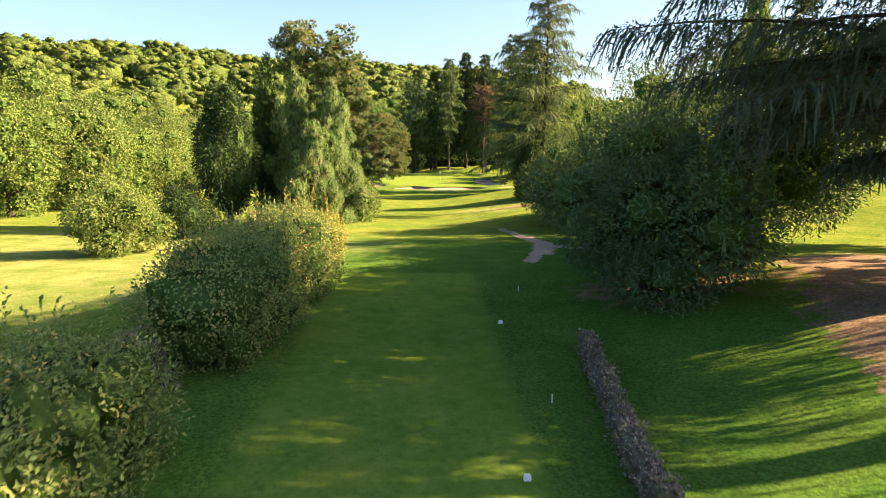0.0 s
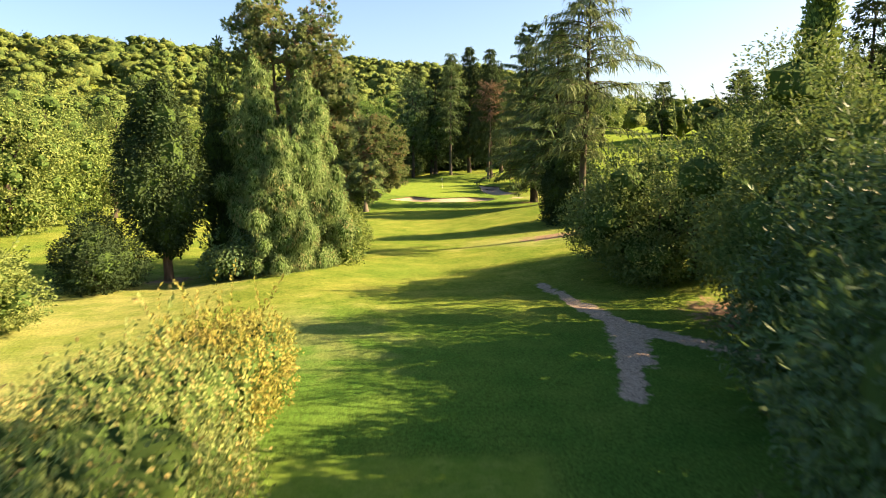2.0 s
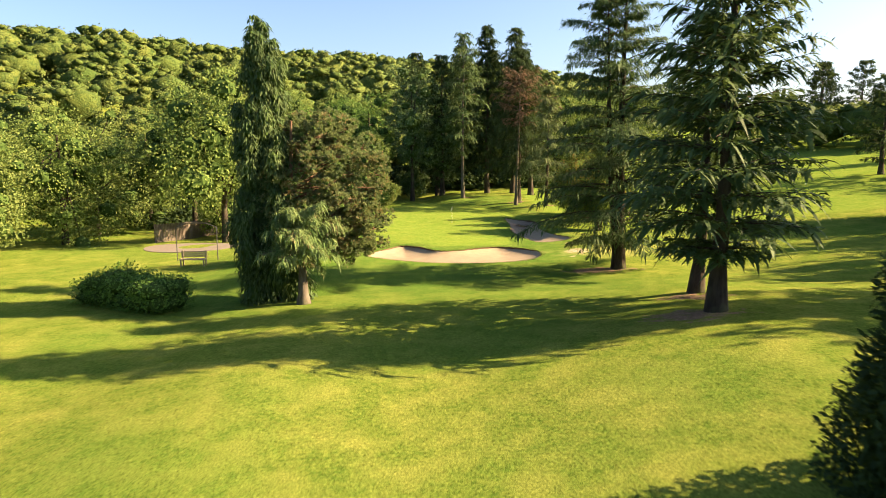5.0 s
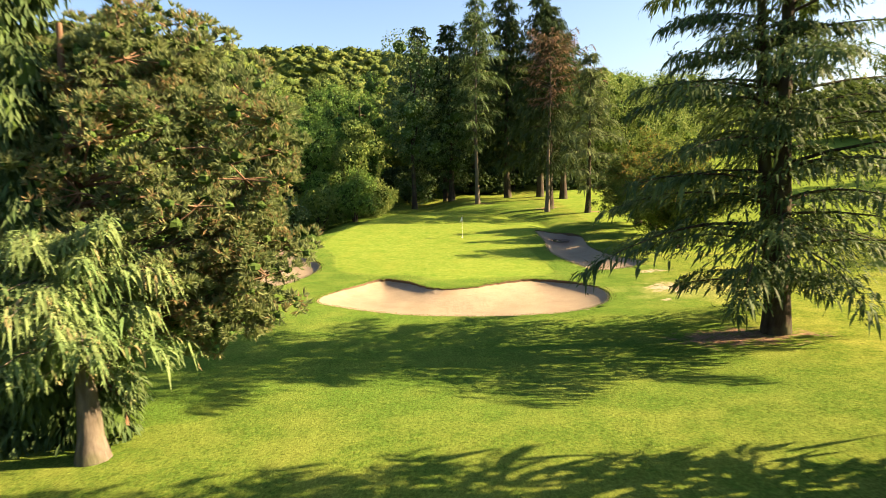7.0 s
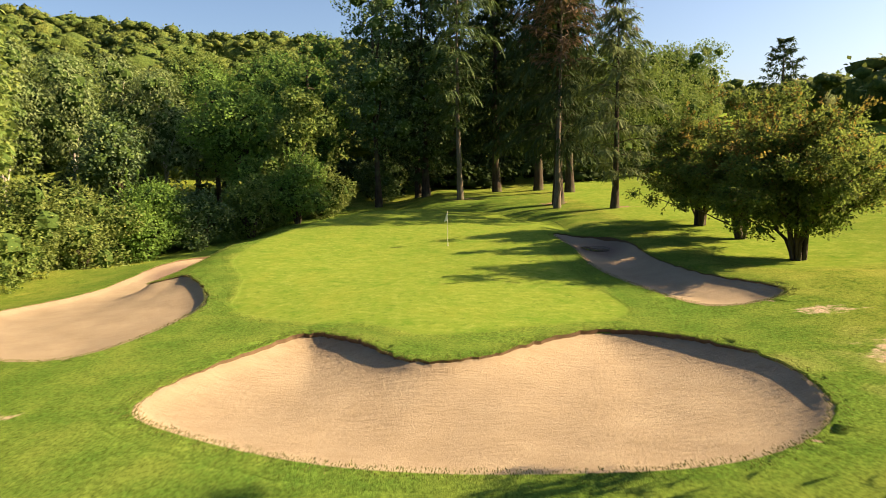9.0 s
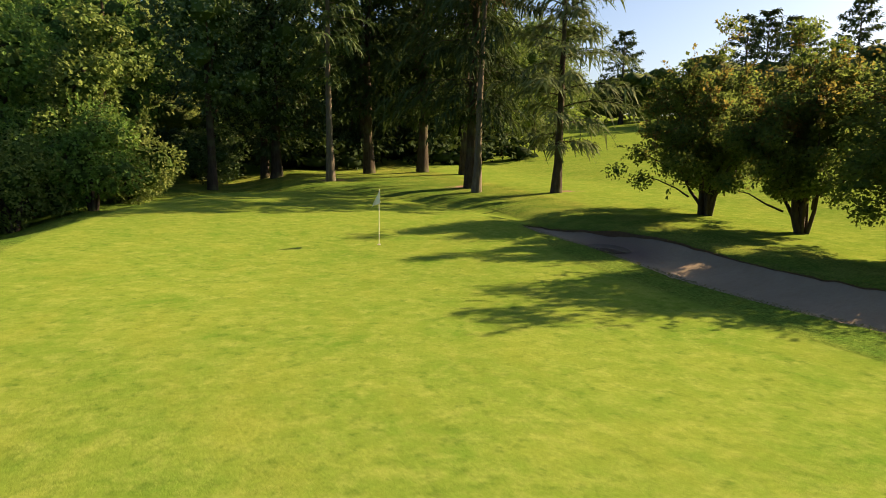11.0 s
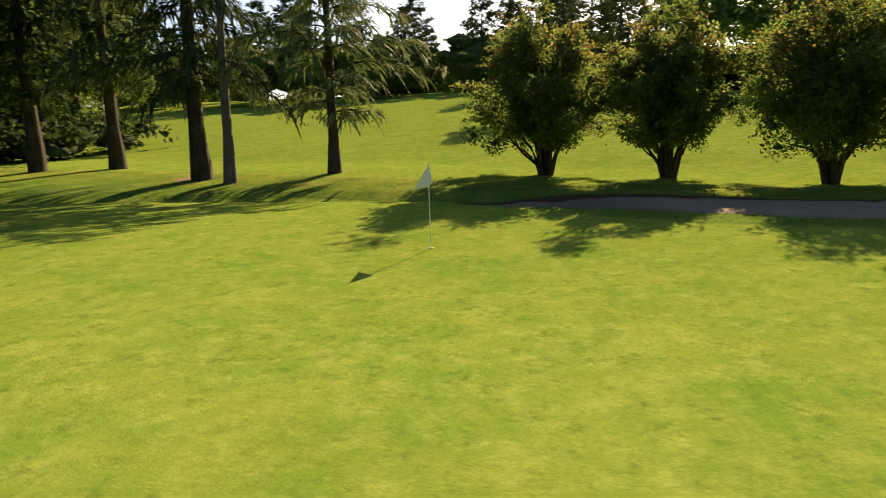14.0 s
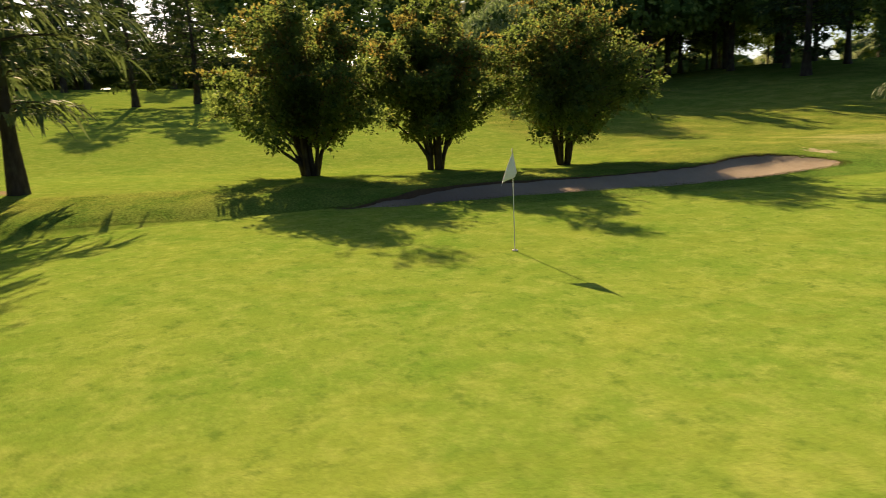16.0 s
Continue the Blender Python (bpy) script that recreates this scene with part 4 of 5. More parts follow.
pine("pine_tree", at(-5.67, 41.97, 0.945), 11.6, heads, 92000, "tall dark two-headed pine behind the cypresses", (0.02, 0), 2, 0.26, 0.19, 0.038)

# ---- right of the tee ----
RH = "dark evergreen shrubs beside the tee"
shrub("rhododendron", at(5.6, 16.6), (2.3, 2.6, 3.6), 44000, LEAF_RHODO, "large dark glossy rhododendron beside the tee", 26, 0.40, 0.12, 0.043, RH, sprays=20)
shrub("rhododendron", at(8.7, 18.6), (3.1, 2.9, 5.6), 50000, LEAF_RHODO, "large dark glossy rhododendron beside the tee", 26, 0.40, 0.12, 0.043, RH, sprays=20)
shrub("rhododendron", at(6.9, 20.8), (1.9, 2.2, 4.5), 27000, LEAF_RHODO, "large dark evergreen shrub with lighter upper leaves", 20, 0.42, 0.13, 0.05, RH, sprays=20)
shrub("laurel_shrub", at(9.1, 24.2), (2.1, 2.5, 6.0), 44000, LEAF_LAUREL, "tall loose green laurel with sunlit top", 24, 0.42, 0.105, 0.052, RH, sprays=30)
shrub("laurel_shrub", at(9.6, 27.6), (3.0, 2.9, 5.8), 36000, LEAF_LAUREL, "tall loose green laurel with sunlit top", 22, 0.42, 0.11, 0.055, RH, sprays=70)
shrub("laurel_shrub", at(7.9, 32.9), (2.7, 2.8, 3.7), 36000, LEAF_LAUREL, "tall loose green laurel beside the path", 20, 0.42, 0.11, 0.055, RH, sprays=60)
shrub("laurel_shrub", at(9.4, 33.0), (3.0, 2.8, 5.0), 20000, LEAF_LAUREL, "tall loose green laurel with sunlit top", 20, 0.42, 0.13, 0.07, RH, sprays=40)
shrub("laurel_shrub", at(8.41, 36.15, 0.945), (2.3, 2.2, 2.4), 30000, LEAF_RHODO, "dark green laurel with long loose sprays", 18, 0.42, 0.11, 0.055, RH, sprays=60)
conifer("weeping_blue_cedar", at(9.6, 13.0), 12.5, 2.2, 5.4, NEEDLE_BLUE, BARK_DARK, "big grey-green cedar with hanging curtains of needles", 0.60, 8, 0, 0.28, 0.18, 0.95, 0.085, 0.03, 0.4, 0.1, 0.42, wide=0.5, layer=0.8, ragged=0.2, fan=(270, 8, 0.035, 0.42))
# Cedars out of view, added for the shade they cast over the tee.
for x, y, h in ((19.0, 22.5, 9.0), (23.0, 15.0, 10.0), (21.5, -1.0, 8.0)):
    conifer("shade_cedar", at(x, y), h, 2.2, 4.2, NEEDLE_DARK, BARK_DARK, "dark broad cedar out of view, added to shade the tee", 0.6, 7, 60, 0.16, 0.1, 0.5, 0.5, 0.2, 0.7, 0.12, 0.3, "cedars beside the tee", coarse=True)

# Another unseen cedar, set so trunk and crown shadows reach tee and bank.
conifer("shade_cedar", at(15.5, 9.3), 11.8, 6.4, 3.7, NEEDLE_DARK, BARK_DARK, "dark broad cedar out of view, added to shade the tee", 0.68, 6, 66, 0.16, 0.1, 0.5, 0.4, 0.16, 0.6, 0.12, 0.42, "cedars beside the tee", coarse=True)

# ---- along the fairway ----
conifer("cedar_tree", at(8.08, 43.57, 0.945), 14.2, 4.0, 3.3, NEEDLE_SOFT, BARK_DARK, "tall open cedar with a bare lower trunk in bare soil", 0.6, 6, 0, 0.36, 0.16, 0.6, 0.11, 0.026, 0.6, 0.3, 0.21, ragged=0.45, wide=0.34, layer=0.6, fan=(62, 5, 0.075, 0.66))
conifer("cedar_tree", at(10.15, 60.2), 12.4, 1.9, 3.7, NEEDLE_CEDAR, BARK_DARK, "broad layered cedar standing in bare soil", 0.8, 9, 0, 0.16, 0.16, 0.25, 0.17, 0.04, 0.75, 0.15, 0.28, ragged=0.14, wide=0.4, layer=0.25, fan=(46, 3, 0.135, 0.9))
conifer("cedar_tree", at(11.3, 64.6), 10.6, 1.8, 3.0, NEEDLE_CEDAR, BARK_DARK, "broad layered cedar standing in bare soil", 0.8, 9, 0, 0.16, 0.16, 0.25, 0.17, 0.04, 0.75, 0.15, 0.26, ragged=0.16, wide=0.4, layer=0.25, fan=(36, 3, 0.145, 0.9))
conifer("cedar_tree", at(10.95, 73.8), 16.0, 1.3, 4.4, NEEDLE_CEDAR, BARK_DARK, "big forked cedar with drooping layered branches", 0.9, 9, 0, 0.36, 0.22, 0.7, 0.10, 0.032, 0.75, 0.04, 0.30, fork=(-0.9, 0.2), wide=0.55, layer=0.75, ragged=0.28, fan=(200, 3, 0.065, 0.36))
column("domed_conifer", at(8.55, 47.98, 0.945), [(0.2, 1.95), (1.0, 1.9), (2.2, 1.6), (3.4, 1.1), (4.7, 0.4)], 46000, NEEDLE_DARK, "dense dark dome-shaped conifer down to the ground", 0.16, 0.07, 0.3, BARK_DARK, 0.15, 0.5)
column("weeping_cedar", at(-6.1, 68.6), [(0.3, 1.35), (2.0, 1.25), (4.5, 1.05), (7, 0.95), (9.5, 0.75), (11, 0.5), (11.9, 0.15)], 32000, NEEDLE_CEDAR, "narrow weeping cedar with a thick pale trunk", 0.26, 0.07, 1.2, BARK_PINE, 0.2, 0.46, loose=0.5, per=7)
conifer("weeping_cedar", at(-4.35, 67.25), 3.8, 1.7, 1.7, NEEDLE_CYPRESS, BARK_GREY, "low weeping cedar with draped branches over a thick pale trunk", 0.28, 8, 0, 0.55, 0.5, 0.9, 0.10, 0.025, 0.35, 0.1, 0.25, wide=0.4, fan=(80, 6, 0.055, 0.5))
heads = pine_heads(58, (1.0, 0.5, 4.7), (2.9, 1.8, 2.8), 0.6, 0.95) + pine_heads(12, (0.9, 0.7, 7.2), (2.0, 1.1, 0.8), 0.5, 0.8) + pine_heads(12, (2.6, 0.1, 3.0), (1.0, 0.7, 1.4), 0.45, 0.7) + [(2.2, -0.2, 1.9, 0.45), (3.0, 0.0, 2.3, 0.4)]
pine("pine_tree", at(-4.8, 68.6), 8.4, heads, 150000, "broad leaning pine with a thick reddish trunk and brownish needles", (-0.02, 0.02), 2, 0.22)
make_hedge("box_hedge", [(-14.6, 70.6), (-9.6, 67.0)], 1.0, [1.5, 1.5], 20000, LEAF_BRIGHT, "clipped rectangular green hedge on the lawn", 0.11, 0.07, 6, 0.1)
shrub("laurel_block", at(-7.8, 80.2), (2.0, 1.8, 3.5), 26000, LEAF_BRIGHT, "rounded clipped bright green laurel beside the bunker", 22, 0.46, 0.10, 0.065, sprays=10)


# ---- round the green ----
def vase_tree(at_place, h, w, n, label, group, lean=(0, 0)):
    """A bushy tree of many arching stems: bare and narrow at the foot, wide in the crown, with long leafy tips."""
    ob = root("bronze_shrub_tree", at_place, label, "tree", group)
    cs, rs, wood, leafy = [], [], [], []
    for q in range(44):
        a, k = 2.4 * q + 0.3 * RNG.normal(), math.sqrt((q + 0.5) / 44)
        o = np.array([math.cos(a), math.sin(a), 0])
        far = w * k * (0.86 + 0.22 * RNG.random()) * (1 + 0.5 * (o[0] * lean[0] + o[1] * lean[1]))
        top = h * (0.97 - 0.60 * k ** 1.6 + 0.07 * RNG.normal())
        t = np.linspace(0, 1, 7)[:, None]
        arm = o * (0.06 + 0.16 * RNG.random() + far * t ** (1.15 + 0.8 * RNG.random())) + np.array([0, 0, 1.0]) * (top * (1.25 * t - 0.25 * t ** 3) - 0.1 * (t == 0))
        arm[1:-1] += np.cumsum(RNG.normal(size=(5, 3)) * 0.07, 0)
        if q % 4 == 0:
            build("stem", [tube(arm[:5], np.array([0.095, 0.075, 0.055, 0.04, 0.028]) * (0.6 + 0.6 * RNG.random()), 6)], [BARK_DARK], ob, smooth=True)
        else:
            wood.append(tube(arm[2:6], [0.034, 0.028, 0.02, 0.01], 5))
        for t in (0.42, 0.62, 0.80, 0.97):
            c = np.array([np.interp(t, np.linspace(0, 1, 7), arm[:, i]) for i in range(3)])
            if c[2] < 0.19 * h + 0.08 * np.hypot(c[0], c[1]):
                continue
            r = w * (0.12 + 0.07 * RNG.random())
            cs.append(c + RNG.normal(size=3) * 0.12)
            rs.append((r, r, r * 0.72))
        for m in range(9):
            t = 0.45 + 0.55 * RNG.random()
            c = np.array([np.interp(t, np.linspace(0, 1, 7), arm[:, i]) for i in range(3)])
            way = norm((o * (0.35 + 0.6 * k) + [0, 0, 0.75 - 0.75 * k] + RNG.normal(size=3) * 0.38)[None])[0]
            if c[2] > 0.30 * h:
                reach = (0.45 + 0.75 * RNG.random()) * w / 3.2
                d = np.linspace(0.05, 1, 20)[:, None] * reach
                leafy.append(leaves(c + d * way - [0, 0, 0.12] * d ** 2 + RNG.normal(size=(20, 3)) * 0.045, norm(way + unit(20)), norm(unit(20) + [0, 0, 0.9]), 0.115, 0.08, 1 if c[2] > (0.42 + 0.25 * RNG.random()) * h else 0))
                wood.append(tube([c, c + reach * way - [0, 0, 0.1 * reach ** 2]], [0.012, 0.004], 3))
    for q in range(10):
        cs.append(np.array([0.25 * w * RNG.normal(), 0.25 * w * RNG.normal(), h * (0.36 + 0.4 * q / 10)]))
        rs.append((0.24 * w, 0.24 * w, 0.17 * w))
    cs, rs = np.array(cs), np.array(rs)
    leafy = [foliage(cs, rs, n, 0.105, 0.07, 0.05, 0.75, 0.4, shell=0.7)] + leafy + cores(cs, rs, 0.30, 2, 6, 4)
    tagged(build("twigwork", wood, [BARK_DARK], ob, smooth=True), kind="stuff")
    build("crown", leafy, [LEAF_MAPLE, LEAF_BRONZE, INNER], ob)


MG = "bronze-leaved shrub trees beside the bunker"
for x, y, w, h, lean in ((14.75, 99.7, 2.7, 5.2, (0, 0.1)), (14.7, 95.8, 2.2, 5.3, (0, 0)), (14.45, 91.5, 3.0, 5.6, (0, -0.3))):
    vase_tree(at(x, y), h, w, 36000, "multi-stemmed bushy tree with bronze-tipped leaves", MG, lean)
WOOD_NOTES = "tall trees behind the green"
conifer("spruce_tree", at(5.1, 117.2), 18.5, 5.0, 2.3, NEEDLE_CEDAR, BARK_GREY, "tall slender conifer with a long bare pale trunk", 0.8, 5, 0, 0.30, 0.10, 0.6, 0.22, 0.06, 0.4, 0.3, 0.2, WOOD_NOTES, ragged=0.45, coarse=True, fan=(26, 4, 0.12, 1.0))
conifer("spruce_tree", at(8.4, 122.5), 20.0, 3.4, 3.0, NEEDLE_DARK, BARK_DARK, "tall dark conifer with a bare lower trunk", 0.75, 6, 0, 0.25, 0.05, 0.6, 0.30, 0.09, 0.6, 0.2, 0.3, WOOD_NOTES, coarse=True, fan=(24, 3, 0.18, 1.0), ragged=0.4)
conifer("spruce_tree", at(11.4, 121.0), 19.5, 3.2, 3.2, NEEDLE_DARK, BARK_DARK, "tall dark conifer with a bare lower trunk", 0.75, 6, 0, 0.25, 0.05, 0.6, 0.30, 0.09, 0.6, 0.2, 0.3, WOOD_NOTES, coarse=True, fan=(24, 3, 0.18, 1.0), ragged=0.4)
conifer("spruce_tree", at(10.7, 110.9), 16.0, 3.0, 3.3, NEEDLE_DARK, BARK_DARK, "tall dark conifer with a thick dark trunk", 0.6, 7, 0, 0.42, 0.02, 0.8, 0.16, 0.05, 0.6, 0.02, 0.3, WOOD_NOTES, coarse=True, fan=(46, 3, 0.09, 0.8), ragged=0.35)
conifer("dying_conifer", at(10.25, 109.2), 13.4, 8.2, 2.9, NEEDLE_RED, BARK_GREY, "slender leaning conifer with a thin rusty dying crown", 0.55, 6, 0, 0.10, 0.22, 0.3, 0.16, 0.05, 0.35, 0.2, 0.18, lean=(0.02, 0.0), ragged=0.45, fan=(24, 4, 0.10, 0.8))
conifer("cedar_tree", at(13.0, 106.9), 11.6, 1.9, 2.7, NEEDLE_SOFT, BARK_DARK, "young blue-green cedar with arching branch tips", 0.8, 5, 0, 0.34, 0.30, 0.5, 0.15, 0.045, 0.7, 0.1, 0.2, wide=0.3, fan=(44, 5, 0.10, 1.0), ragged=0.3)
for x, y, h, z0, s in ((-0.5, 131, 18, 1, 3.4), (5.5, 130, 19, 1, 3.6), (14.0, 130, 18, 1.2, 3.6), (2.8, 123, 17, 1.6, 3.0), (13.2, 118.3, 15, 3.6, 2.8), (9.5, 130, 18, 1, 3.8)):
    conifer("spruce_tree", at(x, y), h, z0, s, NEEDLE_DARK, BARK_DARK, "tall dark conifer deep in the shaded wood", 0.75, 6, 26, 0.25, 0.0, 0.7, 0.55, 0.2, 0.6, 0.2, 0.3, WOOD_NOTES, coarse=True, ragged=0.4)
for x, y, h, r, leaf in ((-0.9, 121, 17.5, 3.2, LEAF_RHODO), (-6.5, 125, 14.5, 3.8, LEAF_BRIGHT), (2.2, 124, 16.5, 3.6, LEAF_RHODO), (1.5, 138, 15, 4.5, LEAF_BROAD), (11, 141, 15, 4.5, LEAF_BROAD), (21, 140, 13, 4.0, LEAF_BRIGHT), (27, 146, 13, 4.6, LEAF_BRIGHT), (18.5, 131, 14, 3.6, LEAF_BROAD), (22.5, 133.5, 13, 3.8, LEAF_BROAD), (27, 137, 13, 4.0, LEAF_BROAD), (31.5, 141, 13, 4.2, LEAF_BROAD), (14.5, 138, 15, 4.0, LEAF_RHODO), (-6.0, 115.0, 8.6, 2.2, LEAF_BROAD), (-10.5, 117.5, 11, 2.8, LEAF_BRIGHT), (-9.5, 131, 13.5, 3.8, LEAF_BRIGHT), (-14.5, 127, 13, 3.6, LEAF_BRIGHT), (-12, 138, 15, 4.2, LEAF_BROAD), (-19, 136, 15, 4.4, LEAF_BROAD), (-26, 130, 14.5, 4.2, LEAF_BROAD)):
    broadleaf("woodland_tree", at(x, y), h, r, 11000, leaf, BARK_DARK, "broadleaved tree at the edge of the wood behind the green", 0.33, 0.06, 30, 0.23, 0.15, 0.2, 0.24, low=-1.0, group="broadleaved trees round the green", core=0.40)
for x, y, h in ((-22.5, 119.5, 13.5), (-20, 123, 13), (-25.5, 116, 14.5), (-17.2, 122.5, 11.5)):
    broadleaf("birch_tree", at(x, y), h, 2.5, 8000, LEAF_BIRCH, BARK_BIRCH, "white-stemmed birch with fine hanging foliage", 0.36, 0.14, 26, 0.26, 0.13, 0.9, 0.14, group="birches beside the green", core=0.5)
broadleaf("lime_tree", at(-15.0, 92.0), 12.5, 4.2, 14000, LEAF_BROAD, BARK_DARK, "tall yellow-green broadleaved tree beside the bunkers", 0.36, 0.08, 34, 0.26, 0.18, 0.3, 0.28)
broadleaf("lime_tree", at(-20.5, 101.0), 13.5, 4.2, 11000, LEAF_BROAD, BARK_DARK, "tall yellow-green broadleaved tree beside the bunkers", 0.36, 0.08, 34, 0.28, 0.18, 0.3, 0.28)
broadleaf("tall_tree", at(-17.0, 113.5), 9.5, 2.0, 7000, LEAF_RHODO, BARK_DARK, "dark ivy-clad tree in the border", 0.4, 0.05, 20, 0.22, 0.15, 0.3, 0.2)
SG = "mixed shrubs along the edge of the green"
for x, y, rx, h, leaf in ((-16.0, 95.5, 2.4, 4.4, LEAF_BROAD), (-15.4, 99.5, 2.3, 4.2, LEAF_OLIVE), (-14.6, 103.2, 2.2, 4.1, LEAF_OLIVE), (-12.8, 106.6, 1.9, 3.4, LEAF_BRIGHT), (-10.6, 109.2, 1.9, 3.1, LEAF_RHODO), (-8.2, 110.8, 1.9, 3.2, LEAF_BROAD), (-5.6, 112.2, 2.0, 4.0, LEAF_BRIGHT), (-4.4, 115.4, 2.0, 3.6, LEAF_OLIVE), (-8.4, 114.5, 2.2, 4.4, LEAF_BRIGHT), (-14, 110, 2.2, 4.2, LEAF_BRIGHT), (-1.0, 125.5, 2.2, 3.2, LEAF_RHODO), (3.2, 129, 2.4, 3.4, LEAF_RHODO), (6.8, 131, 2.2, 3.0, LEAF_RHODO)):
    shrub("border_shrub", at(x, y), (rx, rx, h), 8500, leaf, "leafy shrub in the border behind the green", 18, 0.42, 0.16, 0.10, SG, sprays=12)

# ---- left lawn: bench, frame, paved court, fence ----
ob = root("garden_bench", at(-13.6, 80.4), "pale wooden slatted bench on the lawn", "bench")
for k in range(4):
    build("slat", [box(-0.8, 0.8, -0.2 + 0.12 * k, -0.1 + 0.12 * k, 0.42, 0.46)], [WOOD_PALE], ob)
for k in range(3):
    build("back_slat", [box(-0.8, 0.8, 0.27, 0.30, 0.55 + 0.13 * k, 0.64 + 0.13 * k)], [WOOD_PALE], ob)
for x in (-0.7, 0.7):
    build("side_frame", [box(x - 0.04, x + 0.04, -0.2, -0.14, -0.03, 0.42), box(x - 0.04, x + 0.04, 0.24, 0.30, -0.03, 0.95)], [WOOD_PALE], ob)
ob = root("metal_frame", at(-14.0, 82.4), "thin dark metal arch frame standing on the lawn", "frame")
for x in (-1.3, 1.3):
    build("post", [tube([(x, 0, -0.05), (x, 0, 2.2)], [0.03, 0.03], 6)], [METAL], ob)
build("top_bar", [tube([(-1.3, 0, 2.2), (-0.6, 0, 2.45), (0.6, 0, 2.45), (1.3, 0, 2.2)], [0.03] * 4, 6)], [METAL], ob)
ang = np.linspace(0, 2 * math.pi, 28, endpoint=False)
court = np.column_stack([-16.5 + 3.4 * np.cos(ang), 88.5 + 2.6 * np.sin(ang)])
court = np.column_stack([court, land(court[:, 0], court[:, 1]) + 0.03])
mid = court.mean(0)
tagged(build("paved_court", [(np.concatenate([court, mid + (court - mid) * 0.4, court * [1, 1, 0] + [0, 0, -1.2]]), [(k, (k + 1) % 28, 28 + (k + 1) % 28, 28 + k) for k in range(28)] + [(56 + k, 56 + (k + 1) % 28, (k + 1) % 28, k) for k in range(28)] + [(28 + k, 28 + k + 1, 28 + 26 - k, 28 + 27 - k) for k in range(13)], 0)], [plain_material("grey_gravel", (0.17, 0.15, 0.13), 0.95, 0.1, 0.3, 4.0)]), "grey gravelled court behind the bench", "court", kind="structure")
fence = root("fence", (0, 0, 0), "weathered grey board fence in front of the wood", "fence")
board = None
for k in range(58):
    x, y = -20.6 + 0.155 * k * 0.42, 92.0 + 0.155 * k * 0.9
    if board is None:
        board = build("board", [box(-0.06, 0.06, -0.012, 0.012, 0, 1.5)], [WOOD_GREY], fence)
        ob = board
    else:
        ob = new("board", board.data)
        ob.parent = fence
    ob.matrix_local = pose(PLAN * x, PLAN * y, PLAN * (ground(x, y) - 0.05 + 0.03 * math.sin(k * 2.3)), 0, 0, 65)

# ---- rows of trees left of the fairway ----
RG = "sunlit trees along the fairway"
for k, (x, y, h, r) in enumerate(((-29, 33, 9.5, 4.2), (-29.5, 41, 10.5, 4.4), (-27.5, 48, 10.5, 3.8), (-25.5, 54, 9.0, 3.4), (-26.5, 60, 9.5, 3.8), (-25, 67, 9.0, 3.6), (-28, 74, 10.5, 4.2), (-27.5, 82, 10.5, 4.0), (-26.5, 90, 11.0, 4.2), (-28, 98, 11.5, 4.2), (-27, 107, 12.0, 4.2), (-36, 52, 13, 4.8), (-36, 66, 13, 4.8), (-38, 82, 14, 5.0), (-38, 98, 14, 5.0), (-40, 38, 13, 5.0))):
    leaf = (LEAF_BROAD, LEAF_OLIVE, LEAF_BROAD, LEAF_OLIVE)[k % 4]
    broadleaf("border_tree", at(x, y), h, r, 17000 if x > -32 else 6000, leaf, BARK_DARK, "broad green tree in the row beside the fairway", 0.34, -0.08, 30, 0.19, 0.13, 0.3, 0.24, group=RG, low=-1.0, core=0.38)

# ---- far to the right: parkland trees ----
PG = "parkland trees across the next fairway"
for x, y, h in ((28.8, 60, 17.0),):
    column("poplar_tree", (x, y, ground(x, y)), [(1.5, 0.9), (5, 1.5), (10, 1.4), (h - 2, 0.7), (h - 0.6, 0.2)], 9000, LEAF_BROAD, "tall narrow poplar beside the next fairway", 0.34, 0.22, -0.6, BARK_GREY, 0.25, 0.5, "poplars")
conifer("cedar_tree", at(34.0, 62.0), 15.5, 1.6, 3.8, NEEDLE_DARK, BARK_DARK, "tall dark conifer beside the poplar", 0.8, 7, 60, 0.25, 0.1, 0.5, 0.4, 0.14, 0.7, 0.15, 0.3, PG, coarse=True)
broadleaf("willow_tree", at(36, 84), 8.0, 3.8, 12000, LEAF_BIRCH, BARK_DARK, "rounded pale green willow on the fairway", 0.36, 0.0, 34, 0.4, 0.12, 1.4, 0.25, low=-1.0)
far = conifer("cedar_tree", at(86, 126), 12, 1.6, 4.2, NEEDLE_DARK, BARK_DARK, "dark layered cedar standing across the fairway", 0.9, 6, 44, 0.15, 0.1, 0.5, 0.55, 0.18, 0.7, 0.15, 0.3, PG, coarse=True)
for k, (x, y, sc) in enumerate(((72, 118, 1.0), (79, 108, 0.95), (66, 150, 1.1), (78, 158, 1.1), (90, 146, 1.15), (100, 138, 1.0), (105, 126, 1.05), (98, 115, 1.1), (110, 108, 1.1), (57, 168, 1.1), (92, 168, 1.2), (110, 152, 1.1), (100, 92, 1.1), (116, 80, 1.2), (62, 52, 0.95), (48.5, 108.5, 0.85), (50.5, 104.3, 0.9), (88, 132, 1.2), (84, 118, 1.25), (93, 121, 1.3), (96, 130, 1.3), (86, 142, 1.2), (80, 149, 1.2), (104, 118, 1.3), (90, 106, 1.1), (101, 104, 1.2), (72, 160, 1.15))):
    copy_thing(far, pose(PLAN * x, PLAN * y, PLAN * ground(x, y), 0, 0, 57 * k) @ Matrix.Scale(sc, 4))
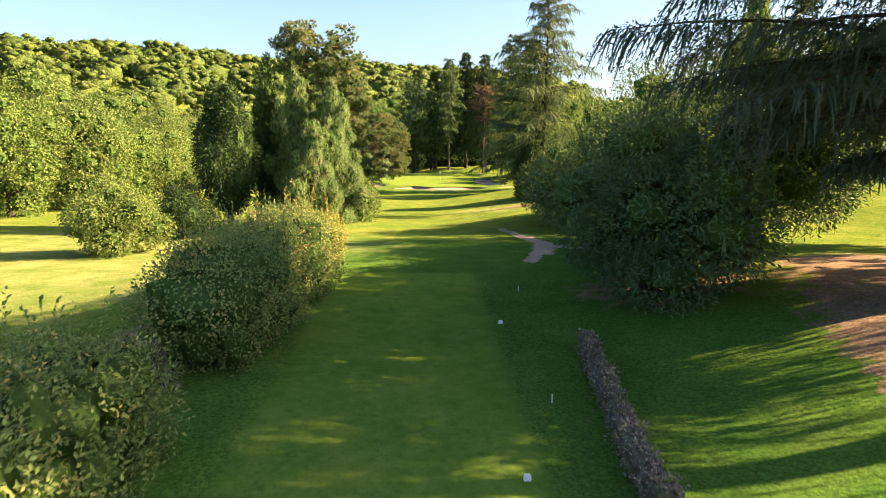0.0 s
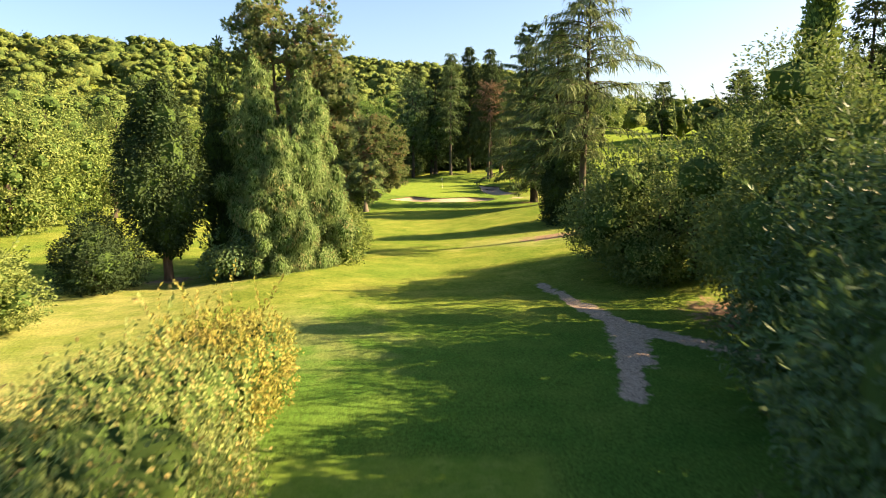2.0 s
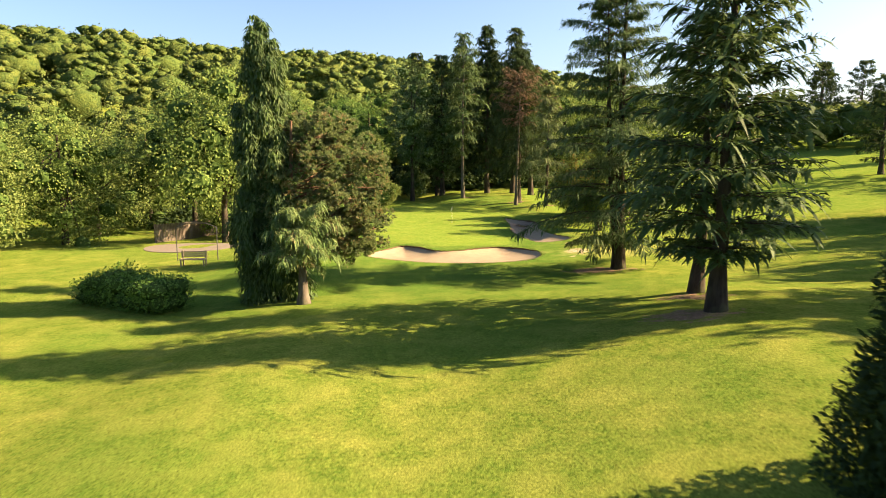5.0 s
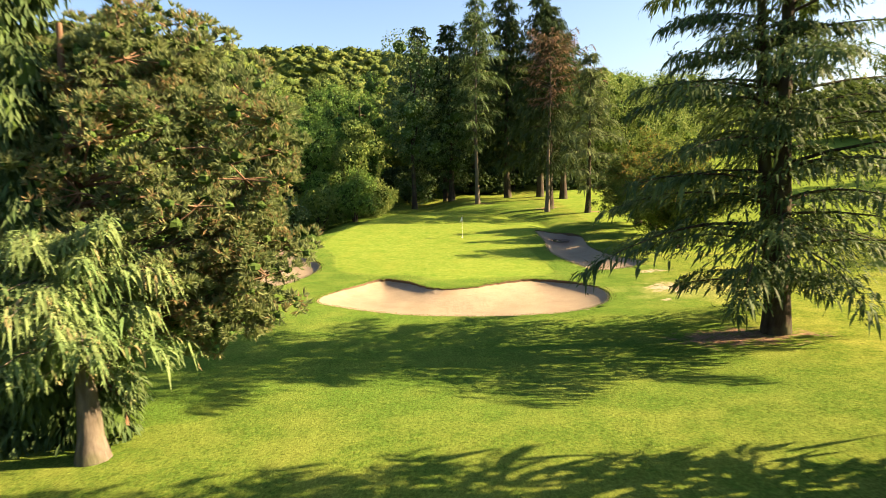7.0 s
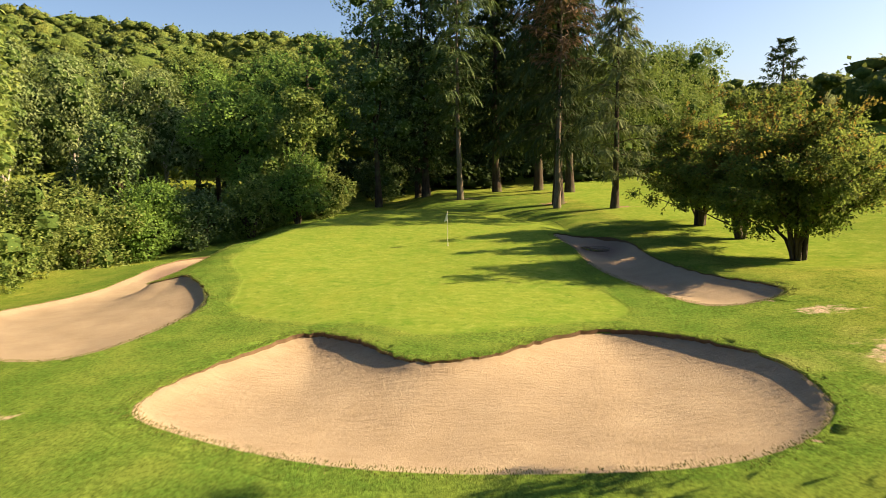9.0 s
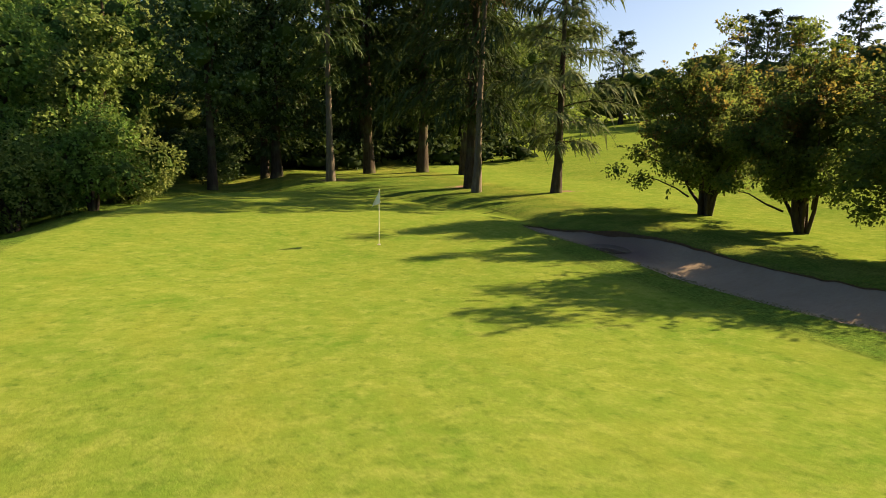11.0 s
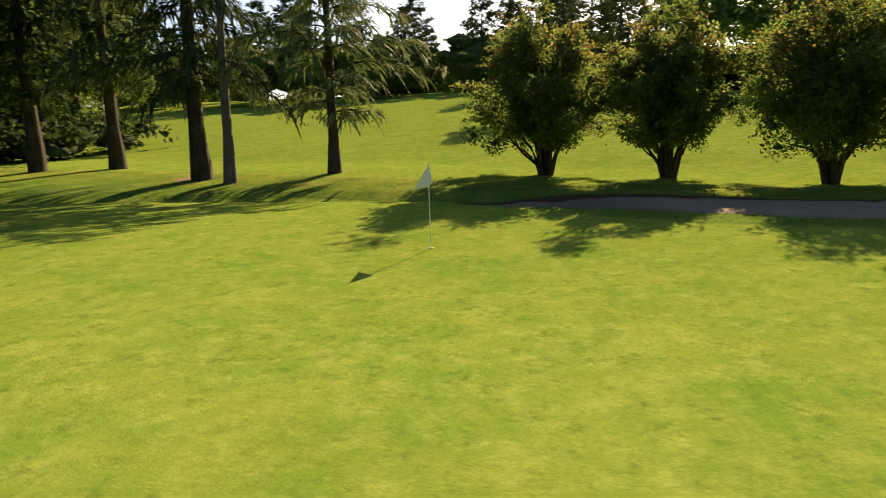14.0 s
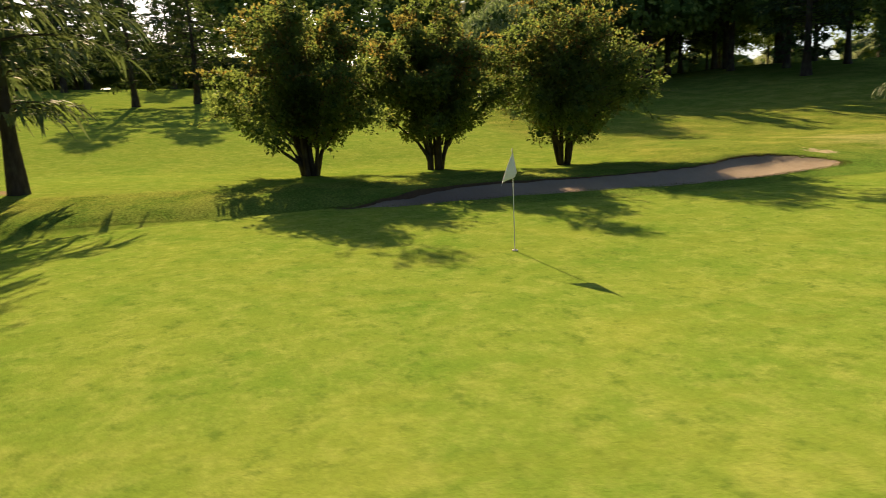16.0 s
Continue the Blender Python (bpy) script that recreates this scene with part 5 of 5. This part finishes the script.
edge = broadleaf("parkland_tree", at(56, 44), 14, 5.2, 4200, LEAF_BROAD, BARK_DARK, "dark tree with a bare trunk at the edge of the park", 0.42, 0.16, 24, 0.5, 0.34, 0.3, 0.3, group=PG)
for k, (x, y, sc) in enumerate(((50, 57, 0.95), (46, 59, 1.0), (43, 61, 0.9), (39, 59, 0.9), (47, 52, 1.0), (53, 53, 1.0), (36, 56, 0.85), (60, 36, 1.05), (55, 27, 1.0), (62, 18, 1.1), (54, 9, 1.0), (60, 0, 1.05), (55, -10, 1.0), (64, -20, 1.1), (57, -30, 1.0), (70, 48, 1.1), (72, 28, 1.1), (74, 8, 1.15), (74, -14, 1.1), (112, 62, 1.1), (116, 44, 1.1), (118, 94, 1.15), (48, 186, 1.0), (36, 176, 0.95), (34, 158, 0.85), (42, 166, 0.9), (45, 76, 0.85), (43, 69, 0.9), (50, 68, 1.0), (52, 77, 1.0), (49, 63, 1.0), (57, 60, 1.1), (58, 70, 1.1), (52, 44, 0.9), (48, 47, 0.9), (66, 84, 1.1), (71, 76, 1.2), (64, 63, 1.1), (73, 67, 1.2), (76, 90, 1.2), (83, 79, 1.25), (68, 56, 1.1), (80, 64, 1.2), (74, 98, 1.15), (60, 50, 0.6), (64, 45, 0.62), (67, 52, 0.6), (70, 40, 0.65), (63, 57, 0.6), (75, 60, 0.7), (66, 36, 0.65), (78, 52, 0.75))):
    copy_thing(edge, pose(PLAN * x, PLAN * y, PLAN * ground(x, y), 0, 0, 71 * k) @ Matrix.Scale(sc, 4))


# ---- woods on the hill and beyond the park ----
def woodland(name, spots, n, leaf, label, length=1.15, width=0.8, tall=1.3, heap=4, near=150.0):
    """Many crowns in one mesh, each a heap of rounded leafy lobes; nearer crowns have more of them."""
    cs, rs, forms = [], [], []
    for x, y, r in spots:
        g = ground(x, y)
        h = r * tall
        close = math.hypot(x, y - 60) < near
        low = 1.0 if leaf is LEAF_HILL else 0.55
        cs.append((x, y, g + h * 0.5 * low))
        rs.append((r * 0.85 * low, r * 0.85 * low, h * 0.45 * low))
        forms.append(blob(cs[-1], np.array(rs[-1]) * 0.9, 7, 4, 0, 0.08))
        for j in range(heap + 8 if close else heap + 6):
            o = RNG.normal(size=2) * r * 0.55
            w = r * (0.19 + 0.18 * RNG.random())
            cs.append((x + o[0], y + o[1], g + h * (0.98 - 0.26 * np.hypot(*o) / r) + RNG.normal() * r * 0.05))
            rs.append((w, w, w * 0.5))
            forms.append(blob(cs[-1], np.array(rs[-1]) * 0.80 * low, 5, 4, 0, 0.25))
    cs, rs = np.array(cs), np.array(rs)
    parts = [foliage(cs, rs, n, length, width, 0.2, 0.5, 0.0, shell=0.25, turn=0.28, slot=1)] + forms
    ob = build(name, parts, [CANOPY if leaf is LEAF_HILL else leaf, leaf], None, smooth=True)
    return tagged(ob, label, "woodland", kind="stuff")


spots = []
for u in np.arange(-330, 160, 8.0):
    for v in np.arange(10, 420, 8.0):
        x, y = u + RNG.normal() * 2.2, v + RNG.normal() * 2.2
        if (y > 142 or x < -37) and x < 34 + 0.25 * (y - 150) and 20 < y - 0.7 * x < 292:
            spots.append((x, y, 4.0 + 2.4 * RNG.random()))
close = [p for p in spots if math.hypot(p[0], p[1] - 60) < 125]
woodland("near_wood", close, 130000, LEAF_HILL, "dense broadleaved wood at the foot of the hillside", 0.34, 0.24, near=125.0)
woodland("hill_wood", [p for p in spots if math.hypot(p[0], p[1] - 60) >= 125], 170000, LEAF_HILL, "dense broadleaved wood covering the long hillside", 0.50, 0.36)
spots = []
for k in range(250):
    a, r = radians(-40 + 118 * RNG.random()), 118 + 130 * RNG.random() ** 1.5
    x, y = r * math.cos(a), 40 + r * math.sin(a)
    if x > 60:
        spots.append((x, y, 5.0 + 2.2 * RNG.random()))
woodland("park_wood", spots, 26000, LEAF_HILL, "distant belt of trees beyond the park", 0.7, 0.5, 1.15, 4, 0.0)
# Low growth in near-black green: the wood's deep shade put into its colour.
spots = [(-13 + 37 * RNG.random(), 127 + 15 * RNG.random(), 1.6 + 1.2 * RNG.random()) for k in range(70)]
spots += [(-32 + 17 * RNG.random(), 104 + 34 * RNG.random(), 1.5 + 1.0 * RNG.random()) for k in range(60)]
woodland("undergrowth", spots, 19000, NEEDLE_DARK, "undergrowth inside the wood behind the green, coloured dark for shade", 0.4, 0.26, 0.8, 4, 0.0)
